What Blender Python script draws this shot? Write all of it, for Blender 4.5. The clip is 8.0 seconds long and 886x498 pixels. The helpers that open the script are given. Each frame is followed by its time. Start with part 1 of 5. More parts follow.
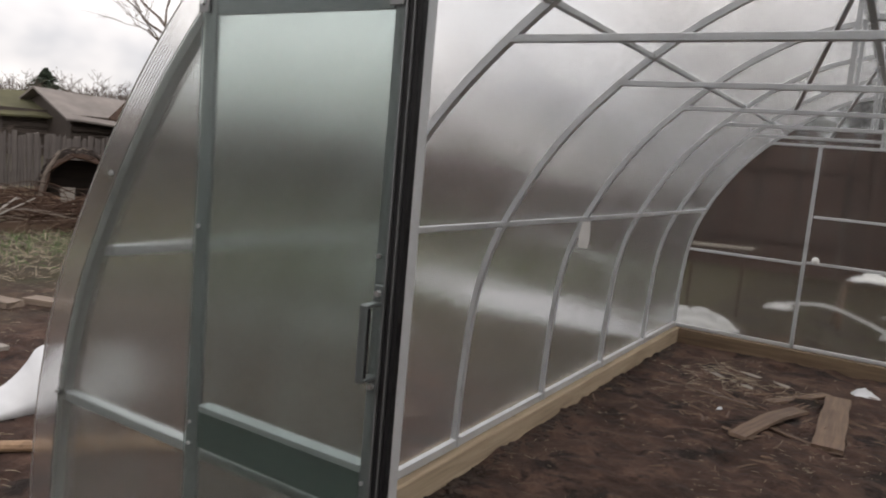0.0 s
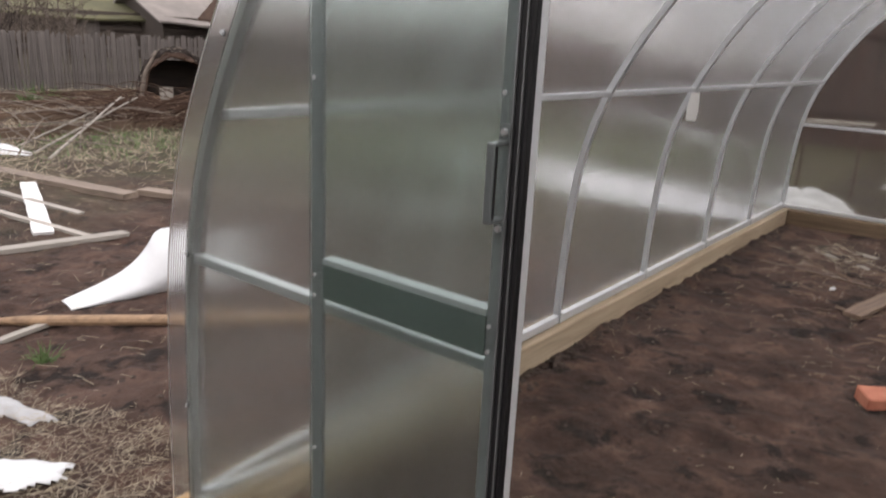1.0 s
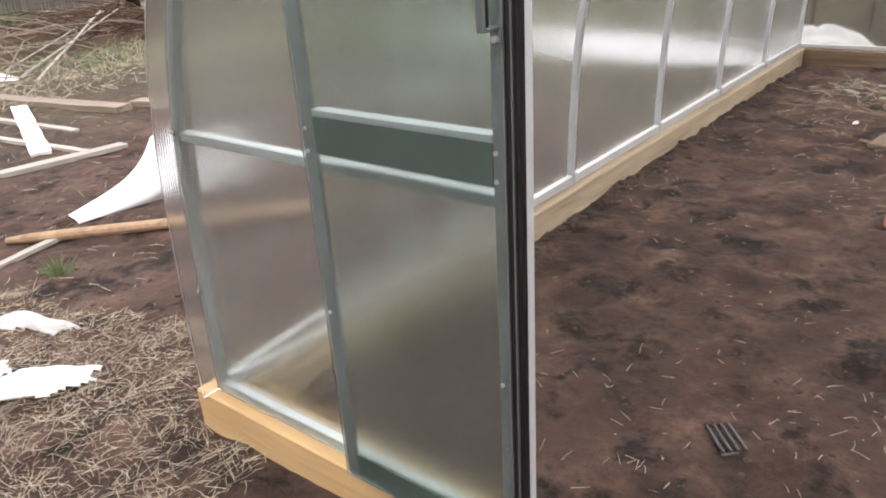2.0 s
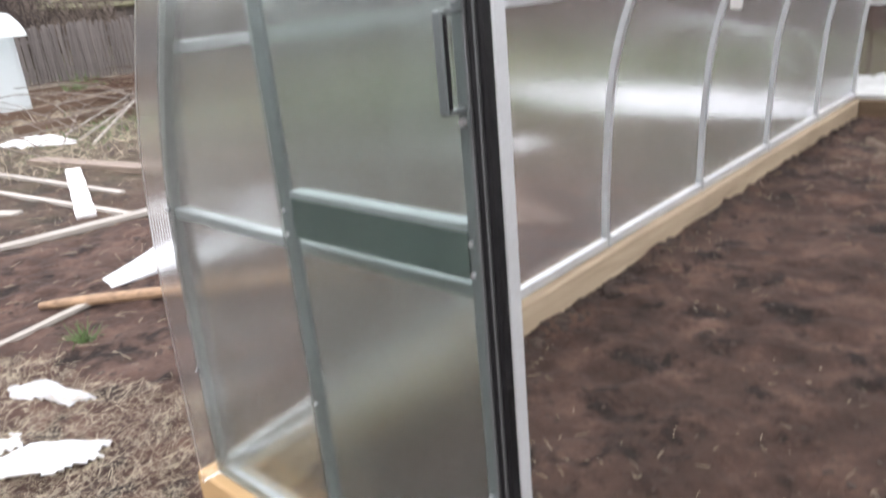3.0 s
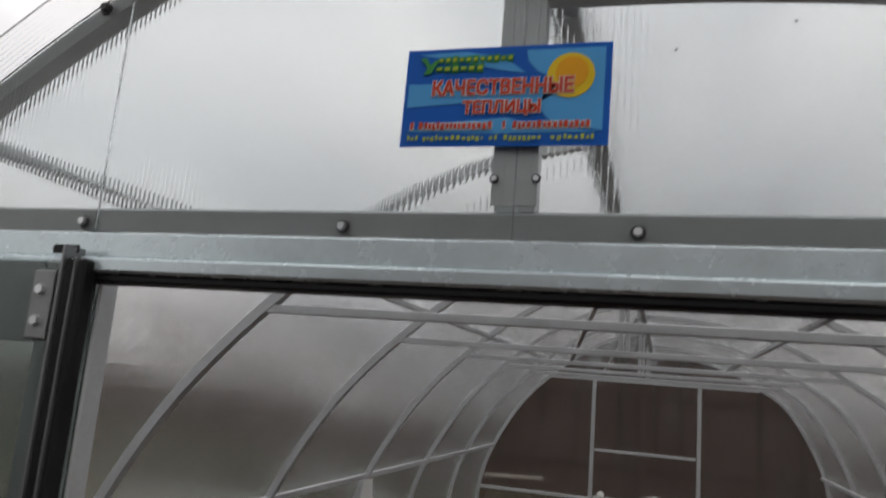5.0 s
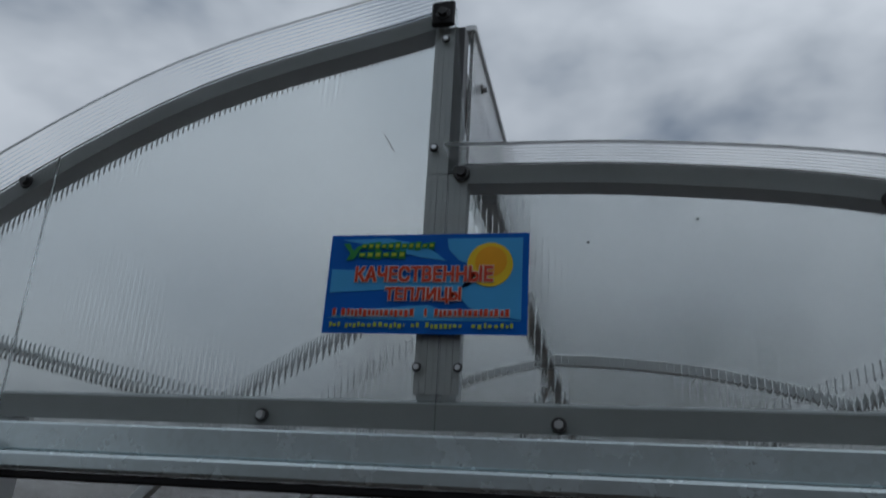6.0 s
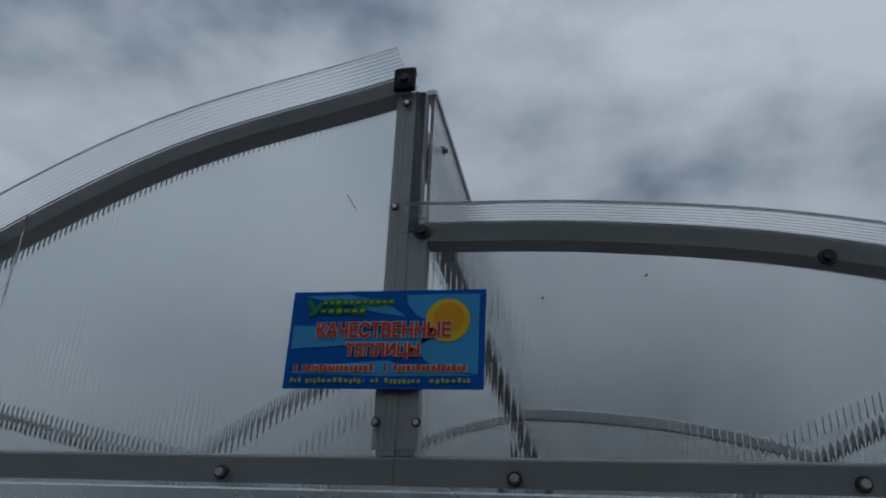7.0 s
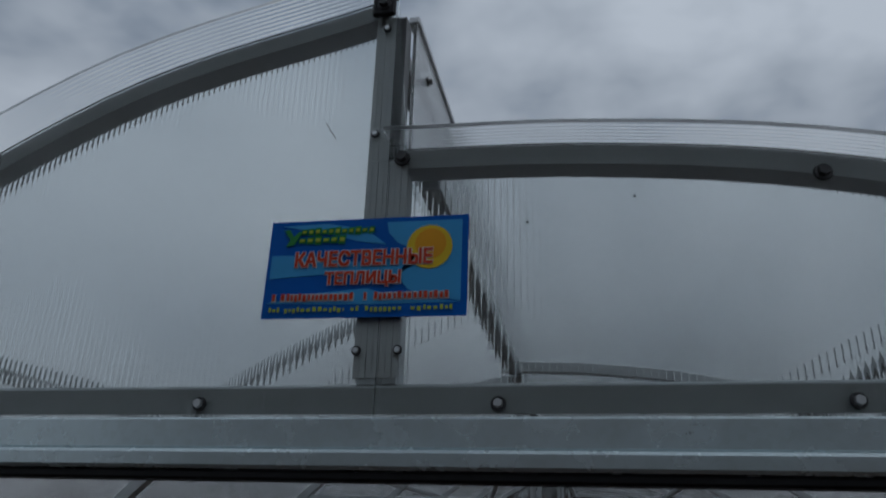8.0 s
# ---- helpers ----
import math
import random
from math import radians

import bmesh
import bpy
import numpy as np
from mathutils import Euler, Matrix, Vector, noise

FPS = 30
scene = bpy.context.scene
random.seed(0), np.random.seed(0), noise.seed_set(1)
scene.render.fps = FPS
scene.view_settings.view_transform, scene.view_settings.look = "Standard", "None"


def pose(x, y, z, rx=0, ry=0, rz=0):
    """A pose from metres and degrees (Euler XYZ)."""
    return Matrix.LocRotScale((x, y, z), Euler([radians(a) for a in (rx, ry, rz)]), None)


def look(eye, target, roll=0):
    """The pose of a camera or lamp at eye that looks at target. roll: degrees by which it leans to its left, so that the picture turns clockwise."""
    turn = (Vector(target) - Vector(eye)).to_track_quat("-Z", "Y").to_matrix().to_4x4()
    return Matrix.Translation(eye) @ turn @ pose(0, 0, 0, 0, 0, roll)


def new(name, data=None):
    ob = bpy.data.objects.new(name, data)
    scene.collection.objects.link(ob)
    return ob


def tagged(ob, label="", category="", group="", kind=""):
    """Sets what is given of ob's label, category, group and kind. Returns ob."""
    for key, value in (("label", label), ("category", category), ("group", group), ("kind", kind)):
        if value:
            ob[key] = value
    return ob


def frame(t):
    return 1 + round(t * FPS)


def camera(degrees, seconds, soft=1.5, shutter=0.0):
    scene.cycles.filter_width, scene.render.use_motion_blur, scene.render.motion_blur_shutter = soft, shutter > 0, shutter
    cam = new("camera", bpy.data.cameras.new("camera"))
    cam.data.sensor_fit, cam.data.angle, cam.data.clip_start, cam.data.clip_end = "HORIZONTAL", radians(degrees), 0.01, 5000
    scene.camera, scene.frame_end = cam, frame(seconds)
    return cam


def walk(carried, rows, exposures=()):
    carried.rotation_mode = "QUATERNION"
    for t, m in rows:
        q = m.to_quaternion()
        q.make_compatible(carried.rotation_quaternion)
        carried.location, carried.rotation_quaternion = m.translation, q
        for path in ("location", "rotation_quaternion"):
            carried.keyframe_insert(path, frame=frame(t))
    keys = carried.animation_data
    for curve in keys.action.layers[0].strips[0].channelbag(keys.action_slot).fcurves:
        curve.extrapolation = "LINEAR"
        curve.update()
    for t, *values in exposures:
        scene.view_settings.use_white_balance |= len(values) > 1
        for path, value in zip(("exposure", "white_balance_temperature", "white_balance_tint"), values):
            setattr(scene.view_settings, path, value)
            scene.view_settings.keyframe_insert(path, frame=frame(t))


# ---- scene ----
cam = camera(62.1, 8.0, soft=1.9, shutter=0.3)
PATH = [
    (0, (0.227, -0.984, 1.454), (-0.814, 0.706, 1.204), 5.1),
    (0.5, (0.207, -1.004, 1.412), (-0.937, 0.603, 1.082), 5.1),
    (1, (0.172, -0.999, 1.36), (-1.013, 0.517, 0.816), 2.8),
    (1.5, (0.153, -0.973, 1.284), (-0.993, 0.492, 0.549), -0.7),
    (1.7, (0.148, -0.962, 1.258), (-0.988, 0.477, 0.459), -2.0),
    (2.8, (0.15, -0.822, 1.227), (-1.091, 0.534, 0.44), -7.8),
    (3, (0.16, -0.771, 1.249), (-1.133, 0.595, 0.572), -5.3),
    (3.5, (0.193, -0.702, 1.383), (-1.11, 0.788, 1.098), 2.2),
    (4, (0.17, -0.67, 1.532), (-0.912, 1.011, 1.571), 5.8),
    (4.5, (0.153, -0.661, 1.616), (-0.632, 1.173, 1.758), 4.9),
    (5, (0.154, -0.666, 1.659), (-0.432, 1.212, 2.021), 4.7),
    (5.2, (0.16, -0.668, 1.678), (-0.367, 1.213, 2.108), 4.7),
    (6.3, (0.172, -0.693, 1.737), (-0.22, 1.121, 2.482), 2.9),
    (6.5, (0.179, -0.698, 1.733), (-0.197, 1.101, 2.521), 2.8),
    (7, (0.19, -0.702, 1.728), (-0.165, 1.098, 2.524), 2.4),
    (7.5, (0.197, -0.692, 1.723), (-0.147, 1.118, 2.502), 2.1),
    (8, (0.207, -0.657, 1.694), (-0.166, 1.167, 2.424), 1.7),
]
walk(cam, [(t, look(eye, target, roll)) for t, eye, target, roll in PATH],
     exposures=[(0, 0.14, 7000, 15), (0.5, 0.2, 6950, 16), (1.0, 0.68, 6950, 17), (1.7, 1.28, 6950, 16), (3.0, 1.51, 6550, 15), (3.5, 1.05, 6450, 14), (4.0, 0.42, 6500, 15),
                (4.5, -0.24, 6850, 15), (5.2, -0.46, 6800, 12), (6.3, -1.6, 5700, 7), (8.0, -1.72, 5700, 7)])

# ---------------------------------------------------------------- world and sun
SUN_ELEV, SUN_ROT = 55.0, 130.0


def build_world():
    w = bpy.data.worlds.new("overcast_sky")
    scene.world = w
    w.use_nodes = True
    nt = w.node_tree
    nt.nodes.clear()
    N = nt.nodes.new
    L = nt.links.new
    out, bg = N("ShaderNodeOutputWorld"), N("ShaderNodeBackground")
    sky = N("ShaderNodeTexSky")
    sky.sky_type, sky.sun_disc = "NISHITA", False
    sky.sun_elevation, sky.sun_rotation = radians(SUN_ELEV), radians(SUN_ROT)
    sky.dust_density = 3.0
    tc = N("ShaderNodeTexCoord")
    mp = N("ShaderNodeMapping")
    mp.inputs["Location"].default_value = (0.45, 0.25, 0.15)
    mp.inputs["Scale"].default_value = (2.2, 2.2, 3.6)
    n1 = N("ShaderNodeTexNoise")
    n1.inputs["Scale"].default_value, n1.inputs["Detail"].default_value = 1.45, 4.5
    n1.inputs["Roughness"].default_value, n1.inputs["Distortion"].default_value = 0.5, 0.12
    ramp = N("ShaderNodeValToRGB")
    e = ramp.color_ramp.elements
    e[0].position, e[0].color = 0.31, (4.3, 4.9, 5.8, 1)
    e[1].position, e[1].color = 0.60, (13.2, 13.3, 13.5, 1)
    m = ramp.color_ramp.elements.new(0.44)
    m.color = (9.2, 9.5, 9.9, 1)
    mix = N("ShaderNodeMix")
    mix.data_type = "RGBA"
    mix.inputs["Factor"].default_value = 0.88
    L(tc.outputs["Generated"], mp.inputs["Vector"])
    L(mp.outputs["Vector"], n1.inputs["Vector"])
    L(n1.outputs["Fac"], ramp.inputs["Fac"])
    L(sky.outputs["Color"], mix.inputs["A"])
    L(ramp.outputs["Color"], mix.inputs["B"])
    # an overcast sky is brighter overhead than at the horizon
    sep = N("ShaderNodeSeparateXYZ")
    L(tc.outputs["Generated"], sep.inputs[0])
    lift = N("ShaderNodeMapRange")
    lift.inputs["From Min"].default_value, lift.inputs["From Max"].default_value = 0.0, 0.8
    lift.inputs["To Min"].default_value, lift.inputs["To Max"].default_value = 0.72, 1.16
    L(sep.outputs["Z"], lift.inputs["Value"])
    dome = N("ShaderNodeVectorMath")
    dome.operation = "SCALE"
    L(mix.outputs["Result"], dome.inputs[0])
    L(lift.outputs["Result"], dome.inputs["Scale"])
    L(dome.outputs["Vector"], bg.inputs["Color"])
    bg.inputs["Strength"].default_value = 0.125
    L(bg.outputs["Background"], out.inputs["Surface"])


build_world()
sun = new("sun", bpy.data.lights.new("sun", "SUN"))
sun.data.energy, sun.data.angle, sun.data.color = 0.35, radians(40), (1.0, 0.96, 0.9)
sun.matrix_world = look((0, 0, 0), (-math.sin(radians(SUN_ROT)) * math.cos(radians(SUN_ELEV)),
                                    -math.cos(radians(SUN_ROT)) * math.cos(radians(SUN_ELEV)),
                                    -math.sin(radians(SUN_ELEV))))

# ---------------------------------------------------------------- materials


class Mat:
    """A small node-tree writer."""

    def __init__(self, name):
        self.m = bpy.data.materials.new(name)
        self.m.use_nodes = True
        self.t = self.m.node_tree
        self.t.nodes.clear()
        self.out = self.n("ShaderNodeOutputMaterial")
        self.tc = self.n("ShaderNodeTexCoord")

    def n(self, kind, **props):
        node = self.t.nodes.new(kind)
        for k, v in props.items():
            node.inputs[k.replace("_", " ")].default_value = v
        return node

    def l(self, a, b):
        self.t.links.new(a, b)

    def noise(self, scale, detail=4.0, rough=0.55, stretch=None, distort=0.0):
        node = self.n("ShaderNodeTexNoise", Scale=scale, Detail=detail, Roughness=rough, Distortion=distort)
        if stretch:
            mp = self.n("ShaderNodeMapping", Scale=stretch)
            self.l(self.tc.outputs["Object"], mp.inputs["Vector"])
            self.l(mp.outputs["Vector"], node.inputs["Vector"])
        else:
            self.l(self.tc.outputs["Object"], node.inputs["Vector"])
        return node.outputs["Fac"]

    def ramp(self, fac, *stops):
        node = self.n("ShaderNodeValToRGB")
        els = node.color_ramp.elements
        for i, (p, c) in enumerate(stops):
            el = els[i] if i < 2 else els.new(p)
            el.position, el.color = p, (*c, 1)
        self.l(fac, node.inputs["Fac"])
        return node.outputs["Color"]

    def mix(self, fac, a, b, kind="MIX"):
        node = self.n("ShaderNodeMix")
        node.data_type, node.blend_type = "RGBA", kind
        for val, key in ((fac, "Factor"), (a, "A"), (b, "B")):
            sock = [s for s in node.inputs if s.name == key and (s.type == "VALUE" if key == "Factor" else s.type == "RGBA")][0]
            if isinstance(val, (int, float)):
                sock.default_value = val
            elif isinstance(val, tuple):
                sock.default_value = (*val, 1)
            else:
                self.l(val, sock)
        return [s for s in node.outputs if s.type == "RGBA"][0]

    def math(self, op, a, b=0.0):
        node = self.n("ShaderNodeMath")
        node.operation = op
        for val, sock in ((a, node.inputs[0]), (b, node.inputs[1])):
            if isinstance(val, (int, float)):
                sock.default_value = val
            else:
                self.l(val, sock)
        return node.outputs[0]

    def bump(self, height, strength, distance=0.01, normal=None):
        node = self.n("ShaderNodeBump", Strength=strength, Distance=distance)
        self.l(height, node.inputs["Height"])
        if normal is not None:
            self.l(normal, node.inputs["Normal"])
        return node.outputs["Normal"]

    def principled(self, color, rough=0.6, metal=0.0, normal=None, spec=0.5):
        p = self.n("ShaderNodeBsdfPrincipled", Metallic=metal)
        p.inputs["Specular IOR Level"].default_value = spec
        for val, key in ((color, "Base Color"), (rough, "Roughness")):
            if isinstance(val, tuple):
                p.inputs[key].default_value = (*val, 1)
            elif isinstance(val, (int, float)):
                p.inputs[key].default_value = val
            else:
                self.l(val, p.inputs[key])
        if normal is not None:
            self.l(normal, p.inputs["Normal"])
        self.l(p.outputs[0], self.out.inputs["Surface"])
        return p


def mat_galv(name, tone, rough, metal=0.85, tint=(1.0, 1.0, 1.0)):
    k = Mat(name)
    vor = k.n("ShaderNodeTexVoronoi", Scale=170.0)
    k.l(k.tc.outputs["Object"], vor.inputs["Vector"])
    spangle = k.ramp(k.math("MULTIPLY", vor.outputs["Color"], 1.0), (0.2, (tone * 0.91 * tint[0], tone * 0.94 * tint[1], tone * 0.95 * tint[2])), (0.8, (tone * 0.96 * tint[0], tone * tint[1], tone * 1.02 * tint[2])))
    dirt = k.noise(9.0, 5.0)
    col = k.mix(k.math("MULTIPLY", k.math("SUBTRACT", dirt, 0.45), 0.8), spangle, (tone * 0.6, tone * 0.6, tone * 0.58))
    rg = k.math("ADD", k.math("MULTIPLY", k.noise(25.0), 0.2), rough - 0.1)
    k.principled(col, rg, metal, k.bump(k.noise(60.0), 0.06, 0.002))
    return k.m


def mat_poly(name, axis, tint=(0.93, 0.95, 0.95), haze=0.03, rough=0.06, pitch=0.0062, rib=0.3, ior=1.27):
    """Twin-wall polycarbonate: two skins with fine ribs across the given axis."""
    k = Mat(name)
    sep = k.n("ShaderNodeSeparateXYZ")
    k.l(k.tc.outputs["Object"], sep.inputs[0])
    ph = k.math("FRACT", k.math("DIVIDE", sep.outputs[axis], pitch))
    tri = k.math("ABSOLUTE", k.math("SUBTRACT", ph, 0.5))          # 0 in the cell's middle, 0.5 at a rib
    ridge = k.math("POWER", k.math("MULTIPLY", tri, 2.0), 3.0)
    wav = k.noise(7.0, 2.0)
    nrm = k.bump(ridge, rib, 0.0012)
    nrm = k.bump(wav, 0.05, 0.02, nrm)
    g = k.n("ShaderNodeBsdfGlass", Roughness=rough, IOR=ior)
    g.inputs["Color"].default_value = (*tint, 1)
    k.l(nrm, g.inputs["Normal"])
    tr = k.n("ShaderNodeBsdfTranslucent")
    tr.inputs["Color"].default_value = (0.86, 0.89, 0.89, 1)
    df = k.n("ShaderNodeBsdfDiffuse")
    df.inputs["Color"].default_value = (0.8, 0.83, 0.83, 1)
    m1 = k.n("ShaderNodeMixShader", Fac=0.35)
    k.l(tr.outputs[0], m1.inputs[1])
    k.l(df.outputs[0], m1.inputs[2])
    m2 = k.n("ShaderNodeMixShader")
    dust = k.noise(3.0, 5.0)
    ribhaze = k.math("MULTIPLY", k.math("GREATER_THAN", tri, 0.44), 0.05)
    fac = k.math("ADD", k.math("ADD", k.math("MULTIPLY", k.math("SUBTRACT", dust, 0.5), 0.05), haze), ribhaze)
    k.l(fac, m2.inputs[0])
    k.l(g.outputs[0], m2.inputs[1])
    k.l(m1.outputs[0], m2.inputs[2])
    k.l(m2.outputs[0], k.out.inputs["Surface"])
    return k.m


def mat_wood(name, light, dark, along=0, rough=0.75, scale=1.0, knots=True):
    k = Mat(name)
    st = [14.0 * scale] * 3
    st[along] = 0.8 * scale
    grain = k.noise(2.2, 6.0, 0.6, tuple(st), 0.6)
    col = k.ramp(grain, (0.3, dark), (0.7, light))
    blot = k.noise(3.5 * scale, 4.0)
    col = k.mix(k.math("MULTIPLY", blot, 0.45), col, tuple(c * 0.62 for c in dark))
    if knots:
        v = k.n("ShaderNodeTexVoronoi", Scale=2.6 * scale)
        k.l(k.tc.outputs["Object"], v.inputs["Vector"])
        col = k.mix(k.ramp(v.outputs["Distance"], (0.02, (1, 1, 1)), (0.09, (0, 0, 0))), col, tuple(c * 0.35 for c in dark))
    info = k.n("ShaderNodeObjectInfo")
    val = k.math("ADD", k.math("MULTIPLY", info.outputs["Random"], 0.35), 0.82)
    hsv = k.n("ShaderNodeHueSaturation")
    k.l(val, hsv.inputs["Value"])
    k.l(col, hsv.inputs["Color"])
    k.principled(hsv.outputs["Color"], rough, 0.0, k.bump(grain, 0.35, 0.004))
    return k.m


def mat_plain(name, a, b, rough=0.6, scale=12.0, metal=0.0, bump=0.1, dist=0.004, spec=0.5):
    k = Mat(name)
    f = k.noise(scale, 6.0)
    f2 = k.noise(scale * 6, 3.0)
    col = k.mix(k.math("MULTIPLY", f2, 0.35), k.ramp(f, (0.3, a), (0.7, b)), tuple(c * 0.75 for c in a))
    k.principled(col, rough, metal, k.bump(f2, bump, dist), spec)
    return k.m


def mat_soil():
    """Trampled wet earth with dry and damp patches; grassy and strawy tones lie over it further off."""
    k = Mat("brown_soil")
    big, mid, fine = k.noise(0.9, 4.0), k.noise(5.0, 6.0, 0.62), k.noise(38.0, 6.0, 0.7)
    col = k.ramp(mid, (0.30, (0.019, 0.0105, 0.0075)), (0.50, (0.055, 0.030, 0.022)), (0.70, (0.124, 0.074, 0.055)))
    col = k.mix(k.ramp(fine, (0.46, (0, 0, 0)), (0.74, (0.5, 0.5, 0.5))), col, (0.020, 0.012, 0.008))
    col = k.mix(k.ramp(big, (0.42, (0, 0, 0)), (0.68, (0.6, 0.6, 0.6))), col, (0.090, 0.056, 0.043))
    damp = k.noise(4.2, 9.0, 0.66, None, 0.25)
    col = k.mix(k.ramp(damp, (0.38, (0.96, 0.96, 0.96)), (0.47, (0, 0, 0))), col, (0.011, 0.0065, 0.005))
    sep = k.n("ShaderNodeSeparateXYZ")
    k.l(k.tc.outputs["Object"], sep.inputs[0])
    # dry grass and moss beyond the worked plot
    far = k.ramp(k.math("ADD", k.math("MULTIPLY", sep.outputs[0], -0.1), k.math("MULTIPLY", k.math("SUBTRACT", big, 0.5), 0.5)),
                 (0.45, (0, 0, 0)), (0.72, (1, 1, 1)))
    grass = k.ramp(k.noise(2.6, 6.0, 0.65), (0.34, (0.032, 0.024, 0.017)), (0.5, (0.062, 0.048, 0.031)), (0.66, (0.038, 0.043, 0.018)))
    col = k.mix(k.math("MULTIPLY", far, 0.85), col, grass)
    back = k.ramp(k.math("ADD", k.math("MULTIPLY", sep.outputs[1], 0.1), k.math("MULTIPLY", k.math("SUBTRACT", big, 0.5), 0.6)),
                  (0.62, (0, 0, 0)), (0.75, (1, 1, 1)))
    turf = k.ramp(k.noise(2.1, 6.0, 0.65), (0.34, (0.014, 0.010, 0.007)), (0.5, (0.028, 0.021, 0.011)), (0.66, (0.023, 0.025, 0.009)))
    col = k.mix(k.math("MULTIPLY", back, 0.9), col, turf)
    side = k.math("MULTIPLY", k.math("LESS_THAN", sep.outputs[0], -1.56),
                  k.ramp(k.math("ADD", k.math("MULTIPLY", sep.outputs[1], 0.1), k.math("MULTIPLY", k.math("SUBTRACT", big, 0.5), 0.5)), (0.24, (0, 0, 0)), (0.42, (1, 1, 1))))
    col = k.mix(k.math("MULTIPLY", side, 0.85), col, k.mix(0.35, turf, (0.076, 0.068, 0.036)))
    nrm = k.bump(fine, 1.0, 0.022, k.bump(mid, 1.0, 0.075))
    k.principled(col, 0.9, 0.0, nrm, 0.25)
    return k.m


STEEL = mat_galv("galvanised_steel", 0.57, 0.42, 0.5)
TRACK = mat_galv("bright_folded_galvanised_sheet", 0.62, 0.26, 0.6, (0.90, 1.0, 1.02))
# darker copy of STEEL: backlit shade of the front gable is in its tone
STEEL_D = mat_galv("backlit_grey_steel", 0.30, 0.5, 0.2, (1.04, 1.0, 0.98))
POST = mat_galv("fluted_post_steel", 0.50, 0.5, 0.3, (1.04, 1.0, 0.97))
# low tone carries the shade on the door plane
STILE = mat_galv("shaded_grey_door_steel", 0.24, 0.5, 0.3)
STEEL_DOOR = mat_galv("dark_green_grey_door_steel", 0.20, 0.42, 0.6)
HANDLE = mat_galv("dark_green_handle_steel", 0.15, 0.35, 0.6, (0.9, 1.0, 0.98))
PLATE = mat_plain("green_grey_coated_steel", (0.085, 0.120, 0.107), (0.120, 0.160, 0.143), 0.45, 5.0, 0.2)
POLY_X = mat_poly("twinwall_polycarbonate_upright", 0, (0.93, 0.95, 0.95), 0.025, 0.035, 0.0062, 0.34)
POLY_LOW = mat_poly("twinwall_polycarbonate_side_panel", 0, (0.905, 0.93, 0.92), 0.008, 0.10, 0.0062, 0.24)
POLY_REAR = mat_poly("twinwall_polycarbonate_rear", 0, (0.92, 0.92, 0.90), 0.010, 0.11, 0.0062, 0.2)
POLY_Y = mat_poly("twinwall_polycarbonate_arched", 1, (0.975, 0.98, 0.98), 0.020, 0.15, 0.0062, 0.24, 1.22)
POLY_EDGE = mat_poly("cut_sheet_edge", 0, (0.98, 0.985, 0.985), 0.15, 0.35, 0.0062, 0.1, 1.05)
POLY_DOOR = mat_poly("twinwall_polycarbonate_door", 0, (0.87, 0.91, 0.90), 0.013, 0.18, 0.0062, 0.22)
RUBBER = mat_plain("black_rubber", (0.004, 0.004, 0.0045), (0.010, 0.010, 0.011), 0.5, 30.0, spec=0.22)
BOLT = mat_galv("zinc_plated_bolt", 0.62, 0.3)
DARK_BOLT = mat_plain("dark_washer", (0.02, 0.02, 0.022), (0.05, 0.05, 0.05), 0.4, 40.0, 0.3)
SILL = mat_wood("fresh_pine", (0.41, 0.325, 0.225), (0.22, 0.165, 0.11), 1, 0.8, 0.8)
# darker copy of SILL_X: the shade at the rear is in the colour
SILL_REAR = mat_wood("shade_toned_pine_crosswise", (0.21, 0.145, 0.088), (0.11, 0.072, 0.042), 0)
SILL_X = mat_wood("fresh_pine_crosswise", (0.46, 0.31, 0.155), (0.32, 0.195, 0.085), 0)
OLDWOOD = mat_wood("grey_weathered_wood", (0.16, 0.14, 0.13), (0.075, 0.064, 0.059), 2)
OLDPLANK = mat_wood("old_brown_board", (0.175, 0.115, 0.077), (0.066, 0.040, 0.027), 0)
GREYPLANK = mat_wood("grey_brown_board", (0.25, 0.195, 0.15), (0.105, 0.078, 0.060), 0)
PALELATH = mat_wood("pale_lath", (0.36, 0.335, 0.30), (0.20, 0.18, 0.155), 0)
SOIL = mat_soil()
WHITE = mat_plain("white_plastic_film", (0.52, 0.54, 0.56), (0.66, 0.68, 0.70), 0.4, 3.0, 0.0, 0.15)
DUSTY = mat_plain("dusty_white_film", (0.30, 0.31, 0.32), (0.46, 0.47, 0.48), 0.5, 2.0, 0.0, 0.2)
WHITEBOARD = mat_plain("white_painted_board", (0.58, 0.58, 0.58), (0.68, 0.68, 0.68), 0.45, 6.0)

# ---------------------------------------------------------------- mesh helpers


def mesh_ob(name, bm, material, parent=None, label=""):
    me = bpy.data.meshes.new(name)
    bm.normal_update()
    bm.to_mesh(me)
    bm.free()
    for mm in (material if isinstance(material, (list, tuple)) else [material]):
        me.materials.append(mm)
    ob = new(name, me)
    if parent is not None:
        ob.parent = parent
    if label:
        ob["label"] = label
    return ob


def part(name, bm, material, parent, label=""):
    return mesh_ob(name, bm, material, parent, label)


def empty(name, at=(0, 0, 0)):
    ob = new(name)
    ob.location = at
    ob.empty_display_size = 0.1
    return ob


